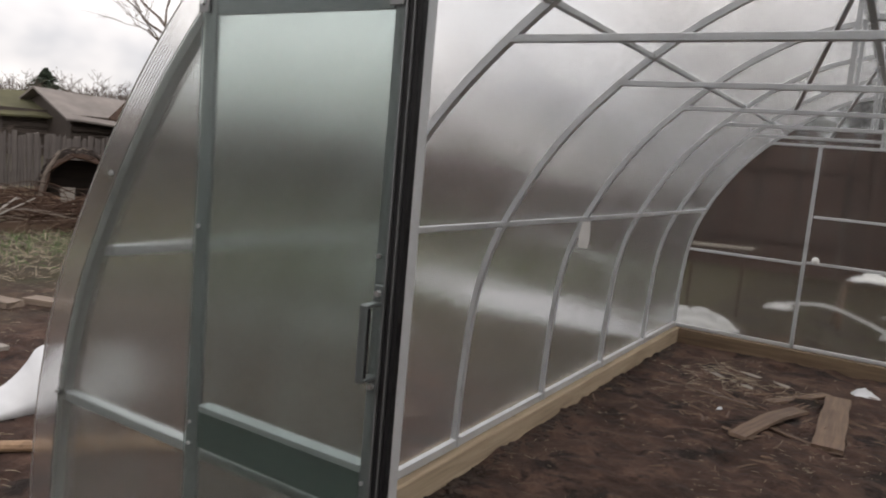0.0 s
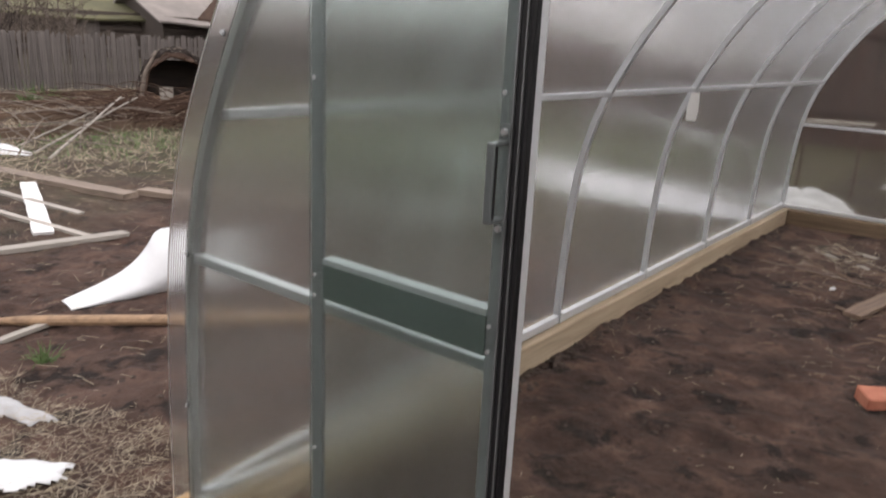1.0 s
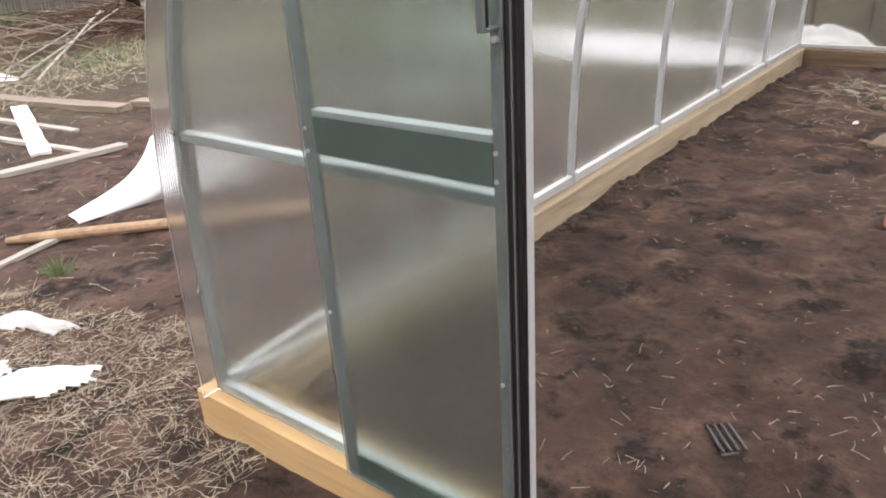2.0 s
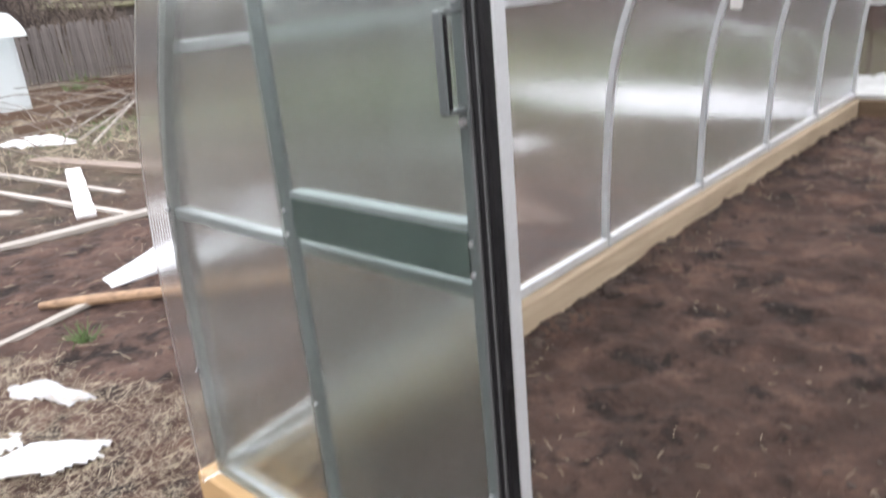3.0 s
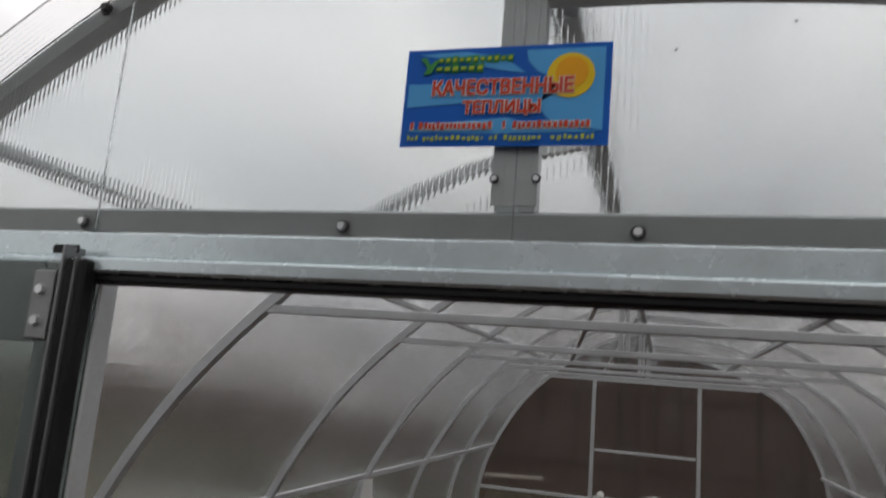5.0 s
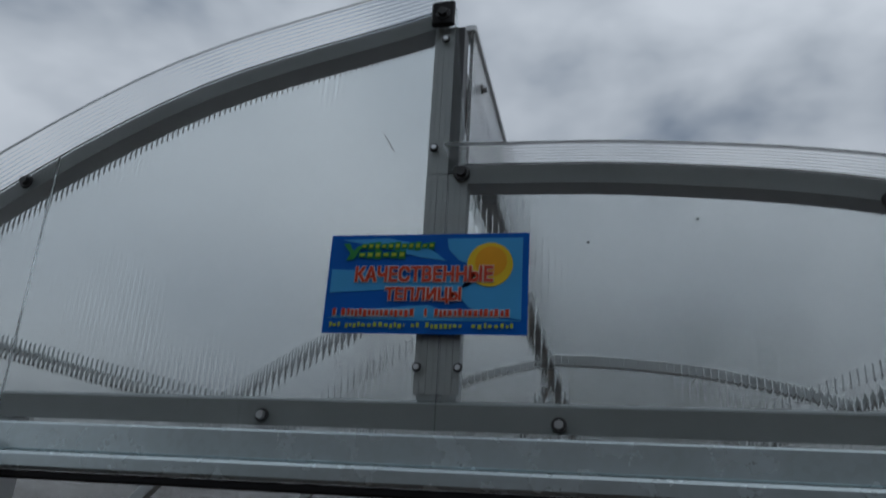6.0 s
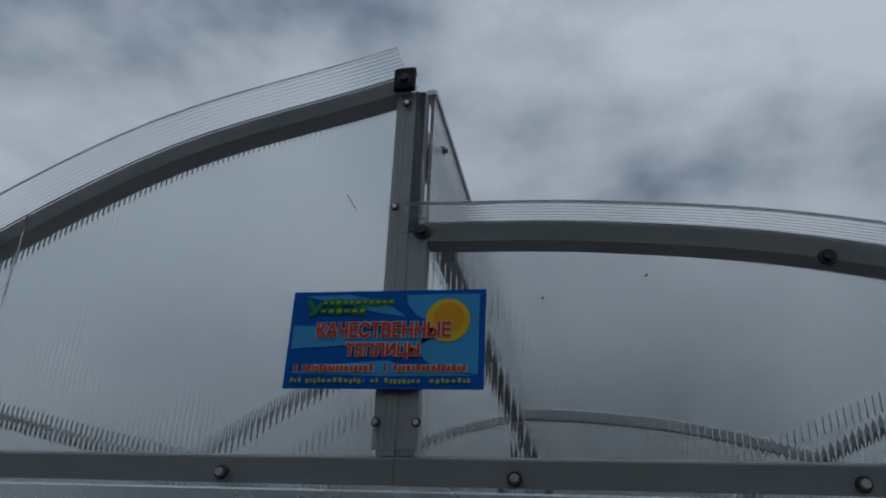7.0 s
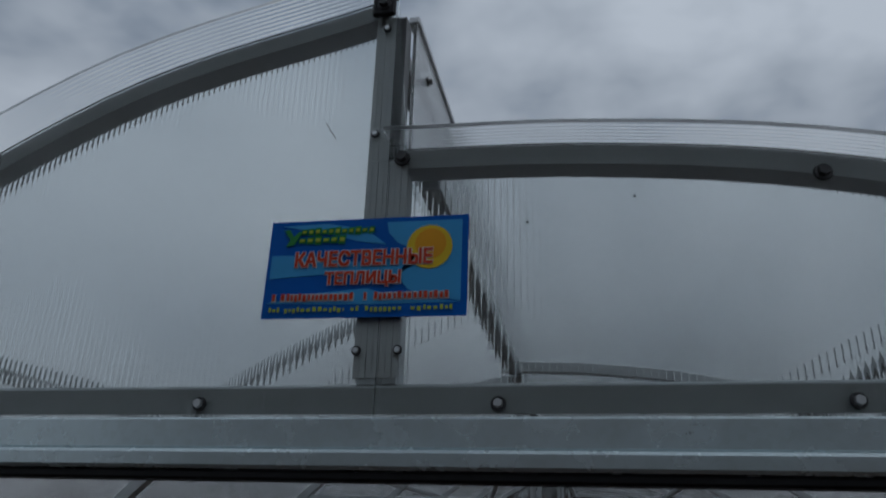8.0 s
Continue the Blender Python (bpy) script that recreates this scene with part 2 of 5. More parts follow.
def box(bm, x0, x1, y0, y1, z0, z1, bevel=0.0, m=None):
    r = bmesh.ops.create_cube(bm, size=1.0)
    vs = r["verts"]
    for v in vs:
        v.co = Vector(((x0 + x1) / 2 + v.co.x * (x1 - x0), (y0 + y1) / 2 + v.co.y * (y1 - y0), (z0 + z1) / 2 + v.co.z * (z1 - z0)))
    if bevel:
        es = list({e for v in vs for e in v.link_edges})
        r2 = bmesh.ops.bevel(bm, geom=es, offset=bevel, segments=1, affect="EDGES", profile=0.5)
        vs = list({v for f in r2["faces"] for v in f.verts} | {v for v in vs if v.is_valid})
    if m is not None:
        bmesh.ops.transform(bm, matrix=m, verts=vs)
    return vs


def boxed(x0, x1, y0, y1, z0, z1, bevel=0.0, m=None):
    bm = bmesh.new()
    box(bm, x0, x1, y0, y1, z0, z1, bevel, m)
    return bm


def catmull(pts, steps=8):
    out = []
    P = [Vector(p) for p in pts]
    P = [P[0] * 2 - P[1]] + P + [P[-1] * 2 - P[-2]]
    for i in range(1, len(P) - 2):
        a, b, c, d = P[i - 1:i + 3]
        for s in range(steps):
            t = s / steps
            out.append(0.5 * ((2 * b) + (c - a) * t + (2 * a - 5 * b + 4 * c - d) * t * t + (3 * b - a - 3 * c + d) * t ** 3))
    out.append(P[-2].copy())
    return out


def offset2d(line, d):
    """Shift an (x, z) line sideways by d, to the left of its running direction."""
    out = []
    for i, p in enumerate(line):
        a, b = line[max(i - 1, 0)], line[min(i + 1, len(line) - 1)]
        t = (b - a).normalized()
        out.append(p + Vector((-t.y, t.x)) * d)
    return out


def band(line, d0, d1, y0, y1):
    """A bent bar: the strip between two offsets of an (x, z) line, from y0 to y1."""
    bm = bmesh.new()
    A, B = offset2d(line, d0), offset2d(line, d1)
    rows = []
    for p, q in zip(A, B):
        rows.append([bm.verts.new(c) for c in ((p.x, y0, p.y), (q.x, y0, q.y), (q.x, y1, q.y), (p.x, y1, p.y))])
    for r, s in zip(rows, rows[1:]):
        for i in range(4):
            j = (i + 1) % 4
            bm.faces.new((r[i], r[j], s[j], s[i]))
    bm.faces.new(rows[0][::-1])
    bm.faces.new(rows[-1])
    bmesh.ops.recalc_face_normals(bm, faces=bm.faces)
    return bm


def tube(bm, pts, radii, sides=6):
    """A round limb along pts."""
    rings = []
    for i, p in enumerate(pts):
        a, b = Vector(pts[max(i - 1, 0)]), Vector(pts[min(i + 1, len(pts) - 1)])
        t = (b - a).normalized()
        u = t.orthogonal().normalized()
        v = t.cross(u)
        r = radii[i] if isinstance(radii, (list, tuple)) else radii
        rings.append([bm.verts.new(Vector(p) + r * (math.cos(6.28319 * k / sides) * u + math.sin(6.28319 * k / sides) * v)) for k in range(sides)])
    for r, s in zip(rings, rings[1:]):
        for i in range(sides):
            j = (i + 1) % sides
            bm.faces.new((r[i], r[j], s[j], s[i]))
    bm.faces.new(rings[0][::-1])
    bm.faces.new(rings[-1])


# ---------------------------------------------------------------- ground
GZ = -0.05


def ground_height(x, y):
    h = GZ + 0.018 * noise.noise((x * 1.3, y * 1.3, 0.3)) + 0.020 * noise.noise((x * 3.7, y * 3.7, 7.1))
    h += 0.015 * noise.noise((x * 9, y * 9, 2.2)) + 0.009 * noise.noise((x * 19, y * 19, 5.5))
    # trodden hollows
    pit = noise.noise((x * 5.2, y * 5.2, 12.5))
    return h - 0.05 * max(0.0, pit - 0.28)


def spaced(lo, hi, step, reach, grow):
    a = list(np.arange(lo, hi, step))
    d, v = step, lo
    low = []
    while v > -reach:
        d *= grow
        v -= d
        low.append(v)
    d, v = step, a[-1]
    high = []
    while v < reach:
        d *= grow
        v += d
        high.append(v)
    return low[::-1] + a + high


def build_ground():
    xs, ys = spaced(-4.4, 1.6, 0.025, 900, 1.12), spaced(-1.2, 6.4, 0.026, 900, 1.12)
    verts = [(x, y, ground_height(x, y)) for y in ys for x in xs]
    n = len(xs)
    faces = [(j * n + i, j * n + i + 1, (j + 1) * n + i + 1, (j + 1) * n + i) for j in range(len(ys) - 1) for i in range(n - 1)]
    me = bpy.data.meshes.new("ground")
    me.from_pydata(verts, [], faces)
    me.polygons.foreach_set("use_smooth", [True] * len(faces))
    me.materials.append(SOIL)
    ob = new("ground", me)
    tagged(ob, "trampled brown garden soil with damp dark patches", "ground", kind="structure")


build_ground()

# ---------------------------------------------------------------- greenhouse frame
LEFT = catmull([Vector(p) for p in ((-1.465, 0.07), (-1.452, 0.45), (-1.415, 0.85), (-1.305, 1.19), (-1.055, 1.595), (-0.70, 1.940), (-0.34, 2.166), (0.0, 2.264))], 7)
RIGHT = catmull([Vector(p) for p in ((0.028, 2.069), (0.22, 2.061), (0.43, 2.034), (0.66, 1.970), (0.885, 1.852), (1.138, 1.658), (1.37, 1.22), (1.425, 0.85), (1.452, 0.45), (1.465, 0.07))], 7)
BAYS = 6

gh = empty("greenhouse", (0, 0, GZ))
tagged(gh, "arched greenhouse of galvanised steel frames and clear polycarbonate", "greenhouse")
gh_inv = Matrix.Translation((0, 0, -GZ))


def edged(bm, axis):
    """Marks the cut edges of a sheet, which are milky, with the second material."""
    bm.normal_update()
    for f in bm.faces:
        if abs(f.normal[axis]) > 0.9:
            f.material_index = 1
    return bm


def gpart(name, bm, material, label=""):
    bmesh.ops.transform(bm, matrix=gh_inv, verts=bm.verts)
    return part(name, bm, material, gh, label)


def bolt_at(x, y, z, axis="y", r=0.0075, mat=None, cap=0.006):
    """A hex-headed screw on a washer, seen from -y (or +x for axis x)."""
    bm = bmesh.new()
    a = bmesh.ops.create_cone(bm, cap_ends=True, segments=14, radius1=r * 1.5, radius2=r * 1.35, depth=0.002)
    b = bmesh.ops.create_cone(bm, cap_ends=True, segments=6, radius1=r, radius2=r * 0.86, depth=cap)
    bmesh.ops.translate(bm, verts=b["verts"], vec=(0, 0, cap / 2))
    turn = Matrix.Rotation(radians(90), 4, "X") if axis == "y" else Matrix.Rotation(radians(90 if axis == "x" else -90), 4, "Y")
    bmesh.ops.transform(bm, matrix=Matrix.Translation((x, y, z)) @ turn, verts=bm.verts)
    for f in bm.faces:
        f.material_index = 1 if len(f.verts) == 14 or all(v in a["verts"] for v in f.verts) else 0
    return gpart("bolt", bm, [mat or BOLT, DARK_BOLT])


# arches: front and rear gables and five between, each a left and a right bow
for i in range(BAYS + 1):
    y = float(i)
    y0, y1 = (y, y + 0.03) if i == 0 else ((y - 0.03, y) if i == BAYS else (y - 0.014, y + 0.014))
    # front bows take the copy with the backlit shade coloured in
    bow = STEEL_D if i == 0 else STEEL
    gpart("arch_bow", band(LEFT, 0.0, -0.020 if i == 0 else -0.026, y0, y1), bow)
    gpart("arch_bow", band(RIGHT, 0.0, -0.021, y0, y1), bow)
    gpart("tie_bar", boxed(-0.83, 0.90, y0 + 0.002, y1 - 0.002, 1.803, 1.825, 0.002), STEEL)
    if i in (0, 2, 4, BAYS):
        gpart("king_post", boxed(-0.006, 0.012, y0 + 0.001, y1 - 0.001, 1.825, 2.235), STEEL)
        gpart("king_post", boxed(0.018, 0.032, y0 + 0.001, y1 - 0.001, 1.825, 2.045), STEEL)
    if i in (2, 4):
        bm = bmesh.new()
        tube(bm, [(-0.02, y + 0.02, 2.165), (-0.285, y + 0.985, 1.832)], 0.0125, 4)
        gpart("strut", bm, STEEL)


# lengthwise rails: sides, upper slopes, ridge, and the bottom rails on the sill
for name, (x, z, w, h) in (("side_rail", (-1.296, 1.172, 0.022, 0.024)), ("side_rail", (1.352, 1.172, 0.022, 0.024)),
                           ("slope_rail", (-0.705, 1.920, 0.02, 0.02)), ("slope_rail", (0.615, 1.946, 0.02, 0.02)),
                           ("ridge_rail", (-0.004, 2.237, 0.024, 0.022)), ("ridge_rail", (0.05, 2.049, 0.024, 0.022)),
                           ("bottom_rail", (-1.445, 0.09, 0.03, 0.04)), ("bottom_rail", (1.445, 0.09, 0.03, 0.04))):
    for b in range(BAYS):
        ya = b + (0.031 if b == 0 else 0.013)
        yb = b + 1 - (0.031 if b == BAYS - 1 else 0.013)
        gpart(name, boxed(x - w / 2, x + w / 2, ya, yb, z - h / 2, z + h / 2, 0.002), STEEL)

# roof skins
LSKIN = [p.copy() for p in LEFT]
RSKIN = [RIGHT[0] + Vector((-0.012, 0.001))] + [p.copy() for p in RIGHT[1:]]
for a, b in ((-0.051, 2.02), (2.024, 4.02), (4.024, 6.062)):
    gpart("roof_sheet", edged(band(LSKIN, 0.0015, 0.0055, a, b), 1), [POLY_Y, POLY_EDGE], "clear ribbed polycarbonate sheet bent over the arches")
    gpart("roof_sheet", edged(band(RSKIN, 0.0015, 0.0055, max(a, -0.041), b), 1), [POLY_Y, POLY_EDGE], "clear ribbed polycarbonate sheet bent over the arches")
    gpart("vent_sheet", boxed(0.024, 0.028, a + (0.080 if a < 0 else 0.0), b - (0.05 if b > 6 else 0), 2.075, 2.256), POLY_Y, "upright polycarbonate strip under the ridge")


def gable_sheet(x0, x1, z0, y0, y1, top=None, n=24):
    """An upright sheet whose top follows the arch."""
    bm = bmesh.new()

    def arc_z(x):
        line = LEFT if x < 0.014 else RIGHT
        for p, q in zip(line, line[1:]):
            if min(p.x, q.x) - 1e-6 <= x <= max(p.x, q.x) + 1e-6 and abs(q.x - p.x) > 1e-6:
                return p.y + (q.y - p.y) * (x - p.x) / (q.x - p.x)
        return line[-1].y if (x > 0) == (line is LEFT) else (line[0].y if abs(x) < 0.1 else 0.09)
    rows = []
    for i in range(n + 1):
        x = x0 + (x1 - x0) * i / n
        z = arc_z(x) - 0.001
        z = max(min(z, top) if top else z, z0 + 0.002)
        rows.append([bm.verts.new(c) for c in ((x, y0, z0), (x, y0, z), (x, y1, z), (x, y1, z0))])
    for r, s in zip(rows, rows[1:]):
        for i in range(4):
            j = (i + 1) % 4
            bm.faces.new((r[i], r[j], s[j], s[i]))
    bm.faces.new(rows[0][::-1])
    bm.faces.new(rows[-1])
    bmesh.ops.recalc_face_normals(bm, faces=bm.faces)
    return bm


for sy, fy, GX in ((-1, 0.0, 0.446), (1, 6.0, 0.42)):
    # GX: half the doorway
    ya, yb = (fy - 0.0065, fy - 0.0025) if sy < 0 else (fy + 0.0025, fy + 0.0065)
    gpart("gable_sheet", gable_sheet(-1.463, -GX, 0.075, ya, yb, 1.79, 40), POLY_LOW if sy < 0 else POLY_REAR, "clear ribbed polycarbonate panel beside the doorway")
    gpart("gable_sheet", gable_sheet(GX, 1.463, 0.075, ya, yb, 1.79, 40), POLY_LOW if sy < 0 else POLY_REAR, "clear ribbed polycarbonate panel beside the doorway")
    gpart("gable_sheet", gable_sheet(-0.86, -0.4615, 1.792, ya, yb, None, 20), POLY_X, "clear ribbed polycarbonate panel over the doorway")
    gpart("gable_sheet", gable_sheet(-0.4611, 0.0136, 1.792, ya, yb, None, 30), POLY_X, "clear ribbed polycarbonate panel over the doorway")
    gpart("gable_sheet", gable_sheet(0.0138, 0.95, 1.792, ya, yb, None, 50), POLY_X, "clear ribbed polycarbonate panel over the doorway")
    f0, f1 = (0.001, 0.029) if sy < 0 else (5.971, 5.999)
    for sx in (-1, 1):
        gpart("door_post", boxed(*sorted((sx * GX, sx * (GX + 0.03))), f0, f1, 0.07, 1.802, 0.002), STEEL)
        gpart("gable_rail", boxed(*sorted((sx * (GX + 0.031), sx * 1.40)), f0, f1, 0.797, 0.820, 0.002), STEEL)
        gpart("bottom_rail", boxed(*sorted((sx * GX, sx * 1.45)), f0, f1, 0.07, 0.10, 0.002), STEEL)
# rear doorway is shut: its leaf with two rails
gpart("rear_door_sheet", boxed(-0.413, 0.413, 6.0025, 6.0065, 0.1, 1.79), POLY_REAR, "clear polycarbonate door panel")
gpart("rear_door_rail", boxed(-0.413, 0.413, 5.972, 5.998, 0.814, 0.836, 0.002), STEEL)
gpart("rear_door_rail", boxed(-0.413, 0.413, 5.972, 5.998, 1.207, 1.229, 0.002), STEEL)
gpart("rear_door_rail", boxed(-0.413, 0.413, 5.972, 5.998, 0.07, 0.10, 0.002), STEEL)
gpart("apex_cap", boxed(-0.0125, 0.0135, -0.017, -0.0095, 2.235, 2.267, 0.002), RUBBER, "black corner cap")
# dark strip stands in for the shaded side face of the ridge post
gpart("vent_seal", boxed(0.0131, 0.0238, -0.0019, 0.020, 2.0592, 2.240), DARK_BOLT, "dark strip standing for the post's shaded side")
gpart("vent_rail", boxed(0.0165, 0.030, 0.031, 5.965, 2.2575, 2.268, 0.002), STEEL)
# ridge post of the front gable and its header
def fluted(x0, x1, z0, z1, n):
    """A thin pressed post face with upright flutes."""
    bm = bmesh.new()
    w = (x1 - x0) / n
    for i in range(n):
        box(bm, x0 + i * w + w * 0.08, x0 + (i + 1) * w - w * 0.08, -0.0019 if i % 2 else -0.0012, -0.0002, z0, z1)
    box(bm, x0, x1, -0.0006, -0.0001, z0, z1)
    return bm


gpart("gable_post", fluted(-0.010, 0.034, 1.83, 2.058, 7), POST)
gpart("gable_post", fluted(-0.010, 0.013, 2.0585, 2.240, 4), POST)
# header darkened by colour too, for its backlit face
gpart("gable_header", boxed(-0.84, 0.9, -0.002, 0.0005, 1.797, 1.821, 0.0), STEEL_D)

# sliding track over the doorway, a folded channel
bm = bmesh.new()
box(bm, -0.90, 0.92, -0.030, -0.0085, 1.7625, 1.7905, 0.002)
box(bm, -0.90, 0.92, -0.048, -0.0085, 1.7445, 1.761, 0.003)
gpart("door_track", bm, TRACK, "bright galvanised sliding track")
gpart("track_seal", boxed(-0.90, 0.92, -0.044, -0.010, 1.7355, 1.7435, 0.002), RUBBER, "black rubber strip under the track")


gpart("end_stop", boxed(-0.468, -0.436, -0.053, -0.0485, 1.7625, 1.772, 0.001), RUBBER, "black angle at the end of the track")
# specks and a scratch on the sheets over the doorway
for x, z in ((0.156, 1.978), (0.257, 1.999)):
    gpart("dirt_speck", boxed(x - 0.0012, x + 0.0012, -0.0078, -0.0067, z - 0.001, z + 0.001), DARK_BOLT)
gpart("scratch", boxed(-0.0004, 0.0004, -0.0074, -0.0067, -0.012, 0.012, 0.0, Matrix.Translation((-0.052, 0, 2.096)) @ Matrix.Rotation(radians(-32), 4, "Y")), DARK_BOLT)


# ---------------------------------------------------------------- door leaf, slid open
def build_door():
    d = empty("sliding_door", (-0.66, -0.06, 0.06))
    tagged(d, "open sliding polycarbonate door leaf in a galvanised frame", "door")
    inv = Matrix.Translation((0.66, 0.06, -0.06))

    def dp(name, bm, material, label="", par=d):
        bmesh.ops.transform(bm, matrix=inv, verts=bm.verts)
        return part(name, bm, material, par, label)
    x0, x1, z0, z1 = -0.905, -0.415, 0.085, 1.757
    dp("panel", boxed(x0 + 0.012, x1 - 0.026, -0.064, -0.060, z0 + 0.01, z1 - 0.004), POLY_DOOR, "greenish clear ribbed polycarbonate")
    dp("stile", boxed(x0 + 0.014, x0 + 0.046, -0.059, -0.050, z0, z1 - 0.004, 0.002), STILE)
    dp("stile", boxed(x1 - 0.050, x1 - 0.027, -0.059, -0.050, z0, z1 - 0.004, 0.002), STILE)
    for za, zb, mt in ((1.668, z1 - 0.005, STEEL_DOOR), (0.858, 0.928, PLATE), (z0 + 0.002, 0.16, PLATE)):
        dp("cross_plate", boxed(x0 + 0.0465, x1 - 0.0505, -0.0585, -0.052, za, zb), mt)
    dp("lip", boxed(x0 + 0.0465, x1 - 0.0505, -0.0595, -0.032, 0.9285, 0.941, 0.001), STEEL, "bright folded edge")
    # the closing edge: a channel with rubber seals
    dp("edge_channel", boxed(x1 - 0.0245, x1 - 0.0215, -0.068, -0.040, z0, z1 + 0.012), STEEL_DOOR)
    dp("edge_channel", boxed(x1 - 0.0125, x1 - 0.0105, -0.063, -0.042, z0, z1), STEEL_DOOR)
    dp("seal", boxed(x1 - 0.0213, x1 - 0.0127, -0.066, -0.041, z0, z1, 0.003), RUBBER, "black rubber seal")
    dp("seal", boxed(x1 - 0.0103, x1, -0.061, -0.041, z0, z1, 0.003), RUBBER, "black rubber seal")
    # hanger plates and screws
    for hx in (x0 + 0.004, x1 - 0.056):
        pl = dp("hanger_plate", boxed(hx, hx + 0.026, -0.0672, -0.0645, 1.672, 1.742, 0.001), STILE)
        for z in (1.69, 1.722):
            bm = bmesh.new()
            bmesh.ops.create_cone(bm, cap_ends=True, segments=6, radius1=0.006, radius2=0.005, depth=0.005,
                                  matrix=Matrix.Translation((hx + 0.013, -0.0696, z)) @ Matrix.Rotation(radians(90), 4, "X"))
            dp("screw", bm, BOLT, "", pl)
    for hx, z in ((x0 + 0.028, 0.52), (x0 + 0.028, 0.862), (x0 + 0.028, 0.905), (x1 - 0.040, 0.87), (x1 - 0.040, 0.915), (x1 - 0.040, 1.29), (x0 + 0.028, 1.285), (x1 - 0.040, 0.5)):
        bm = bmesh.new()
        bmesh.ops.create_cone(bm, cap_ends=True, segments=6, radius1=0.0042, radius2=0.0036, depth=0.004,
                              matrix=Matrix.Translation((hx, -0.066, z)) @ Matrix.Rotation(radians(90), 4, "X"))
        dp("screw", bm, BOLT)
    # pull handle: a flat bar bent to a bow
    hx = x1 - 0.030
    bm = bmesh.new()
    box(bm, hx - 0.007, hx + 0.007, -0.109, -0.103, 1.096, 1.220, 0.002)
    box(bm, hx - 0.0075, hx + 0.0075, -0.1028, -0.0692, 1.214, 1.220, 0.0015)
    box(bm, hx - 0.0075, hx + 0.0075, -0.1028, -0.0692, 1.096, 1.102, 0.0015)
    box(bm, hx - 0.0075, hx + 0.0075, -0.0722, -0.0692, 1.2205, 1.246, 0.001)
    box(bm, hx - 0.0075, hx + 0.0075, -0.0722, -0.0692, 1.070, 1.0955, 0.001)
    h = dp("handle", bm, HANDLE, "dark bent steel pull handle")
    # black box stands in for the dark hollow of the grip's channel
    bm = bmesh.new()
    box(bm, hx - 0.0055, hx + 0.0065, -0.1027, -0.097, 1.1025, 1.2135)
    dp("grip_lining", bm, RUBBER, "black fill for the shaded inside of the grip", h)
    for z in (1.233, 1.083):
        bm = bmesh.new()
        bmesh.ops.create_cone(bm, cap_ends=True, segments=6, radius1=0.006, radius2=0.005, depth=0.006,
                              matrix=Matrix.Translation((hx, -0.0752, z)) @ Matrix.Rotation(radians(90), 4, "X"))
        dp("screw", bm, BOLT, "", h)


build_door()

# screws on the front gable
for x, z in ((-0.476, 1.807), (-0.158, 1.806), (0.128, 1.805), (0.42, 1.806), (-0.80, 1.806)):
    bolt_at(x, -0.009, z, r=0.0048, cap=0.005)
for x, z in ((0.001, 2.249), (0.029, 2.056), (0.424, 2.012), (-0.496, 2.068), (-1.229, 1.355), (-1.410, 0.820), (-1.441, 0.392), (-0.86, 1.79)):
    bolt_at(x, -0.0175 if z > 2.23 else -0.0095, z, r=0.0058, mat=DARK_BOLT if z > 1.99 else BOLT)
for x, z in ((0.004, 2.221), (-0.002, 2.087), (-0.006, 1.985), (-0.006, 1.855), (0.034, 1.855)):
    bolt_at(x, -0.009, z, r=0.0032, cap=0.003)
for y in (0.09, 0.5, 1.0, 1.5, 2.0):
    bolt_at(0.0295, y, 2.215, "x", 0.0042)

# straps that hold the arches to the sill
for i in range(1, BAYS):
    for sx in (-1, 1):
        gpart("foot_strap", boxed(*sorted((sx * 1.4285, sx * 1.425)), i - 0.012, i + 0.012, 0.0695, 0.125, 0.001), STEEL)
# timber sill
SH = 0.068
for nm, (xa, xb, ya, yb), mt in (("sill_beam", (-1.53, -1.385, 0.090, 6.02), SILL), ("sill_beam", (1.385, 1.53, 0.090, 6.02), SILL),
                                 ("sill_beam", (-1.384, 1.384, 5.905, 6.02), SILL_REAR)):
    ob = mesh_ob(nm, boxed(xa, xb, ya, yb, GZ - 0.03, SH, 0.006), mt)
    tagged(ob, "squared pine beam under the rear gable, its shade coloured in brown" if mt is SILL_REAR else "squared fresh yellow pine beam under the greenhouse wall", "beam", "sill beams")
for xa, xb in ((-1.53, -0.43), (0.43, 1.53)):
    ob = mesh_ob("sill_beam", boxed(xa, xb, -0.035, 0.09, GZ - 0.03, SH, 0.006), SILL_X)
    tagged(ob, "squared fresh yellow pine beam under the greenhouse front", "beam", "sill beams")

# ---------------------------------------------------------------- colours used by the loose things


def mat_flat(name, c, rough=0.5):
    """Matt print on thin plastic, through which some daylight comes."""
    k = Mat(name)
    col = k.ramp(k.noise(20.0, 6.0), (0.3, tuple(v * 0.92 for v in c)), (0.7, c))
    p = k.principled(col, rough, 0.0, None, 0.2)
    tr = k.n("ShaderNodeBsdfTranslucent")
    k.l(col, tr.inputs["Color"])
    m = k.n("ShaderNodeMixShader", Fac=0.3)
    k.l(p.outputs[0], m.inputs[1])
    k.l(tr.outputs[0], m.inputs[2])
    k.l(m.outputs[0], k.out.inputs["Surface"])
    return k.m


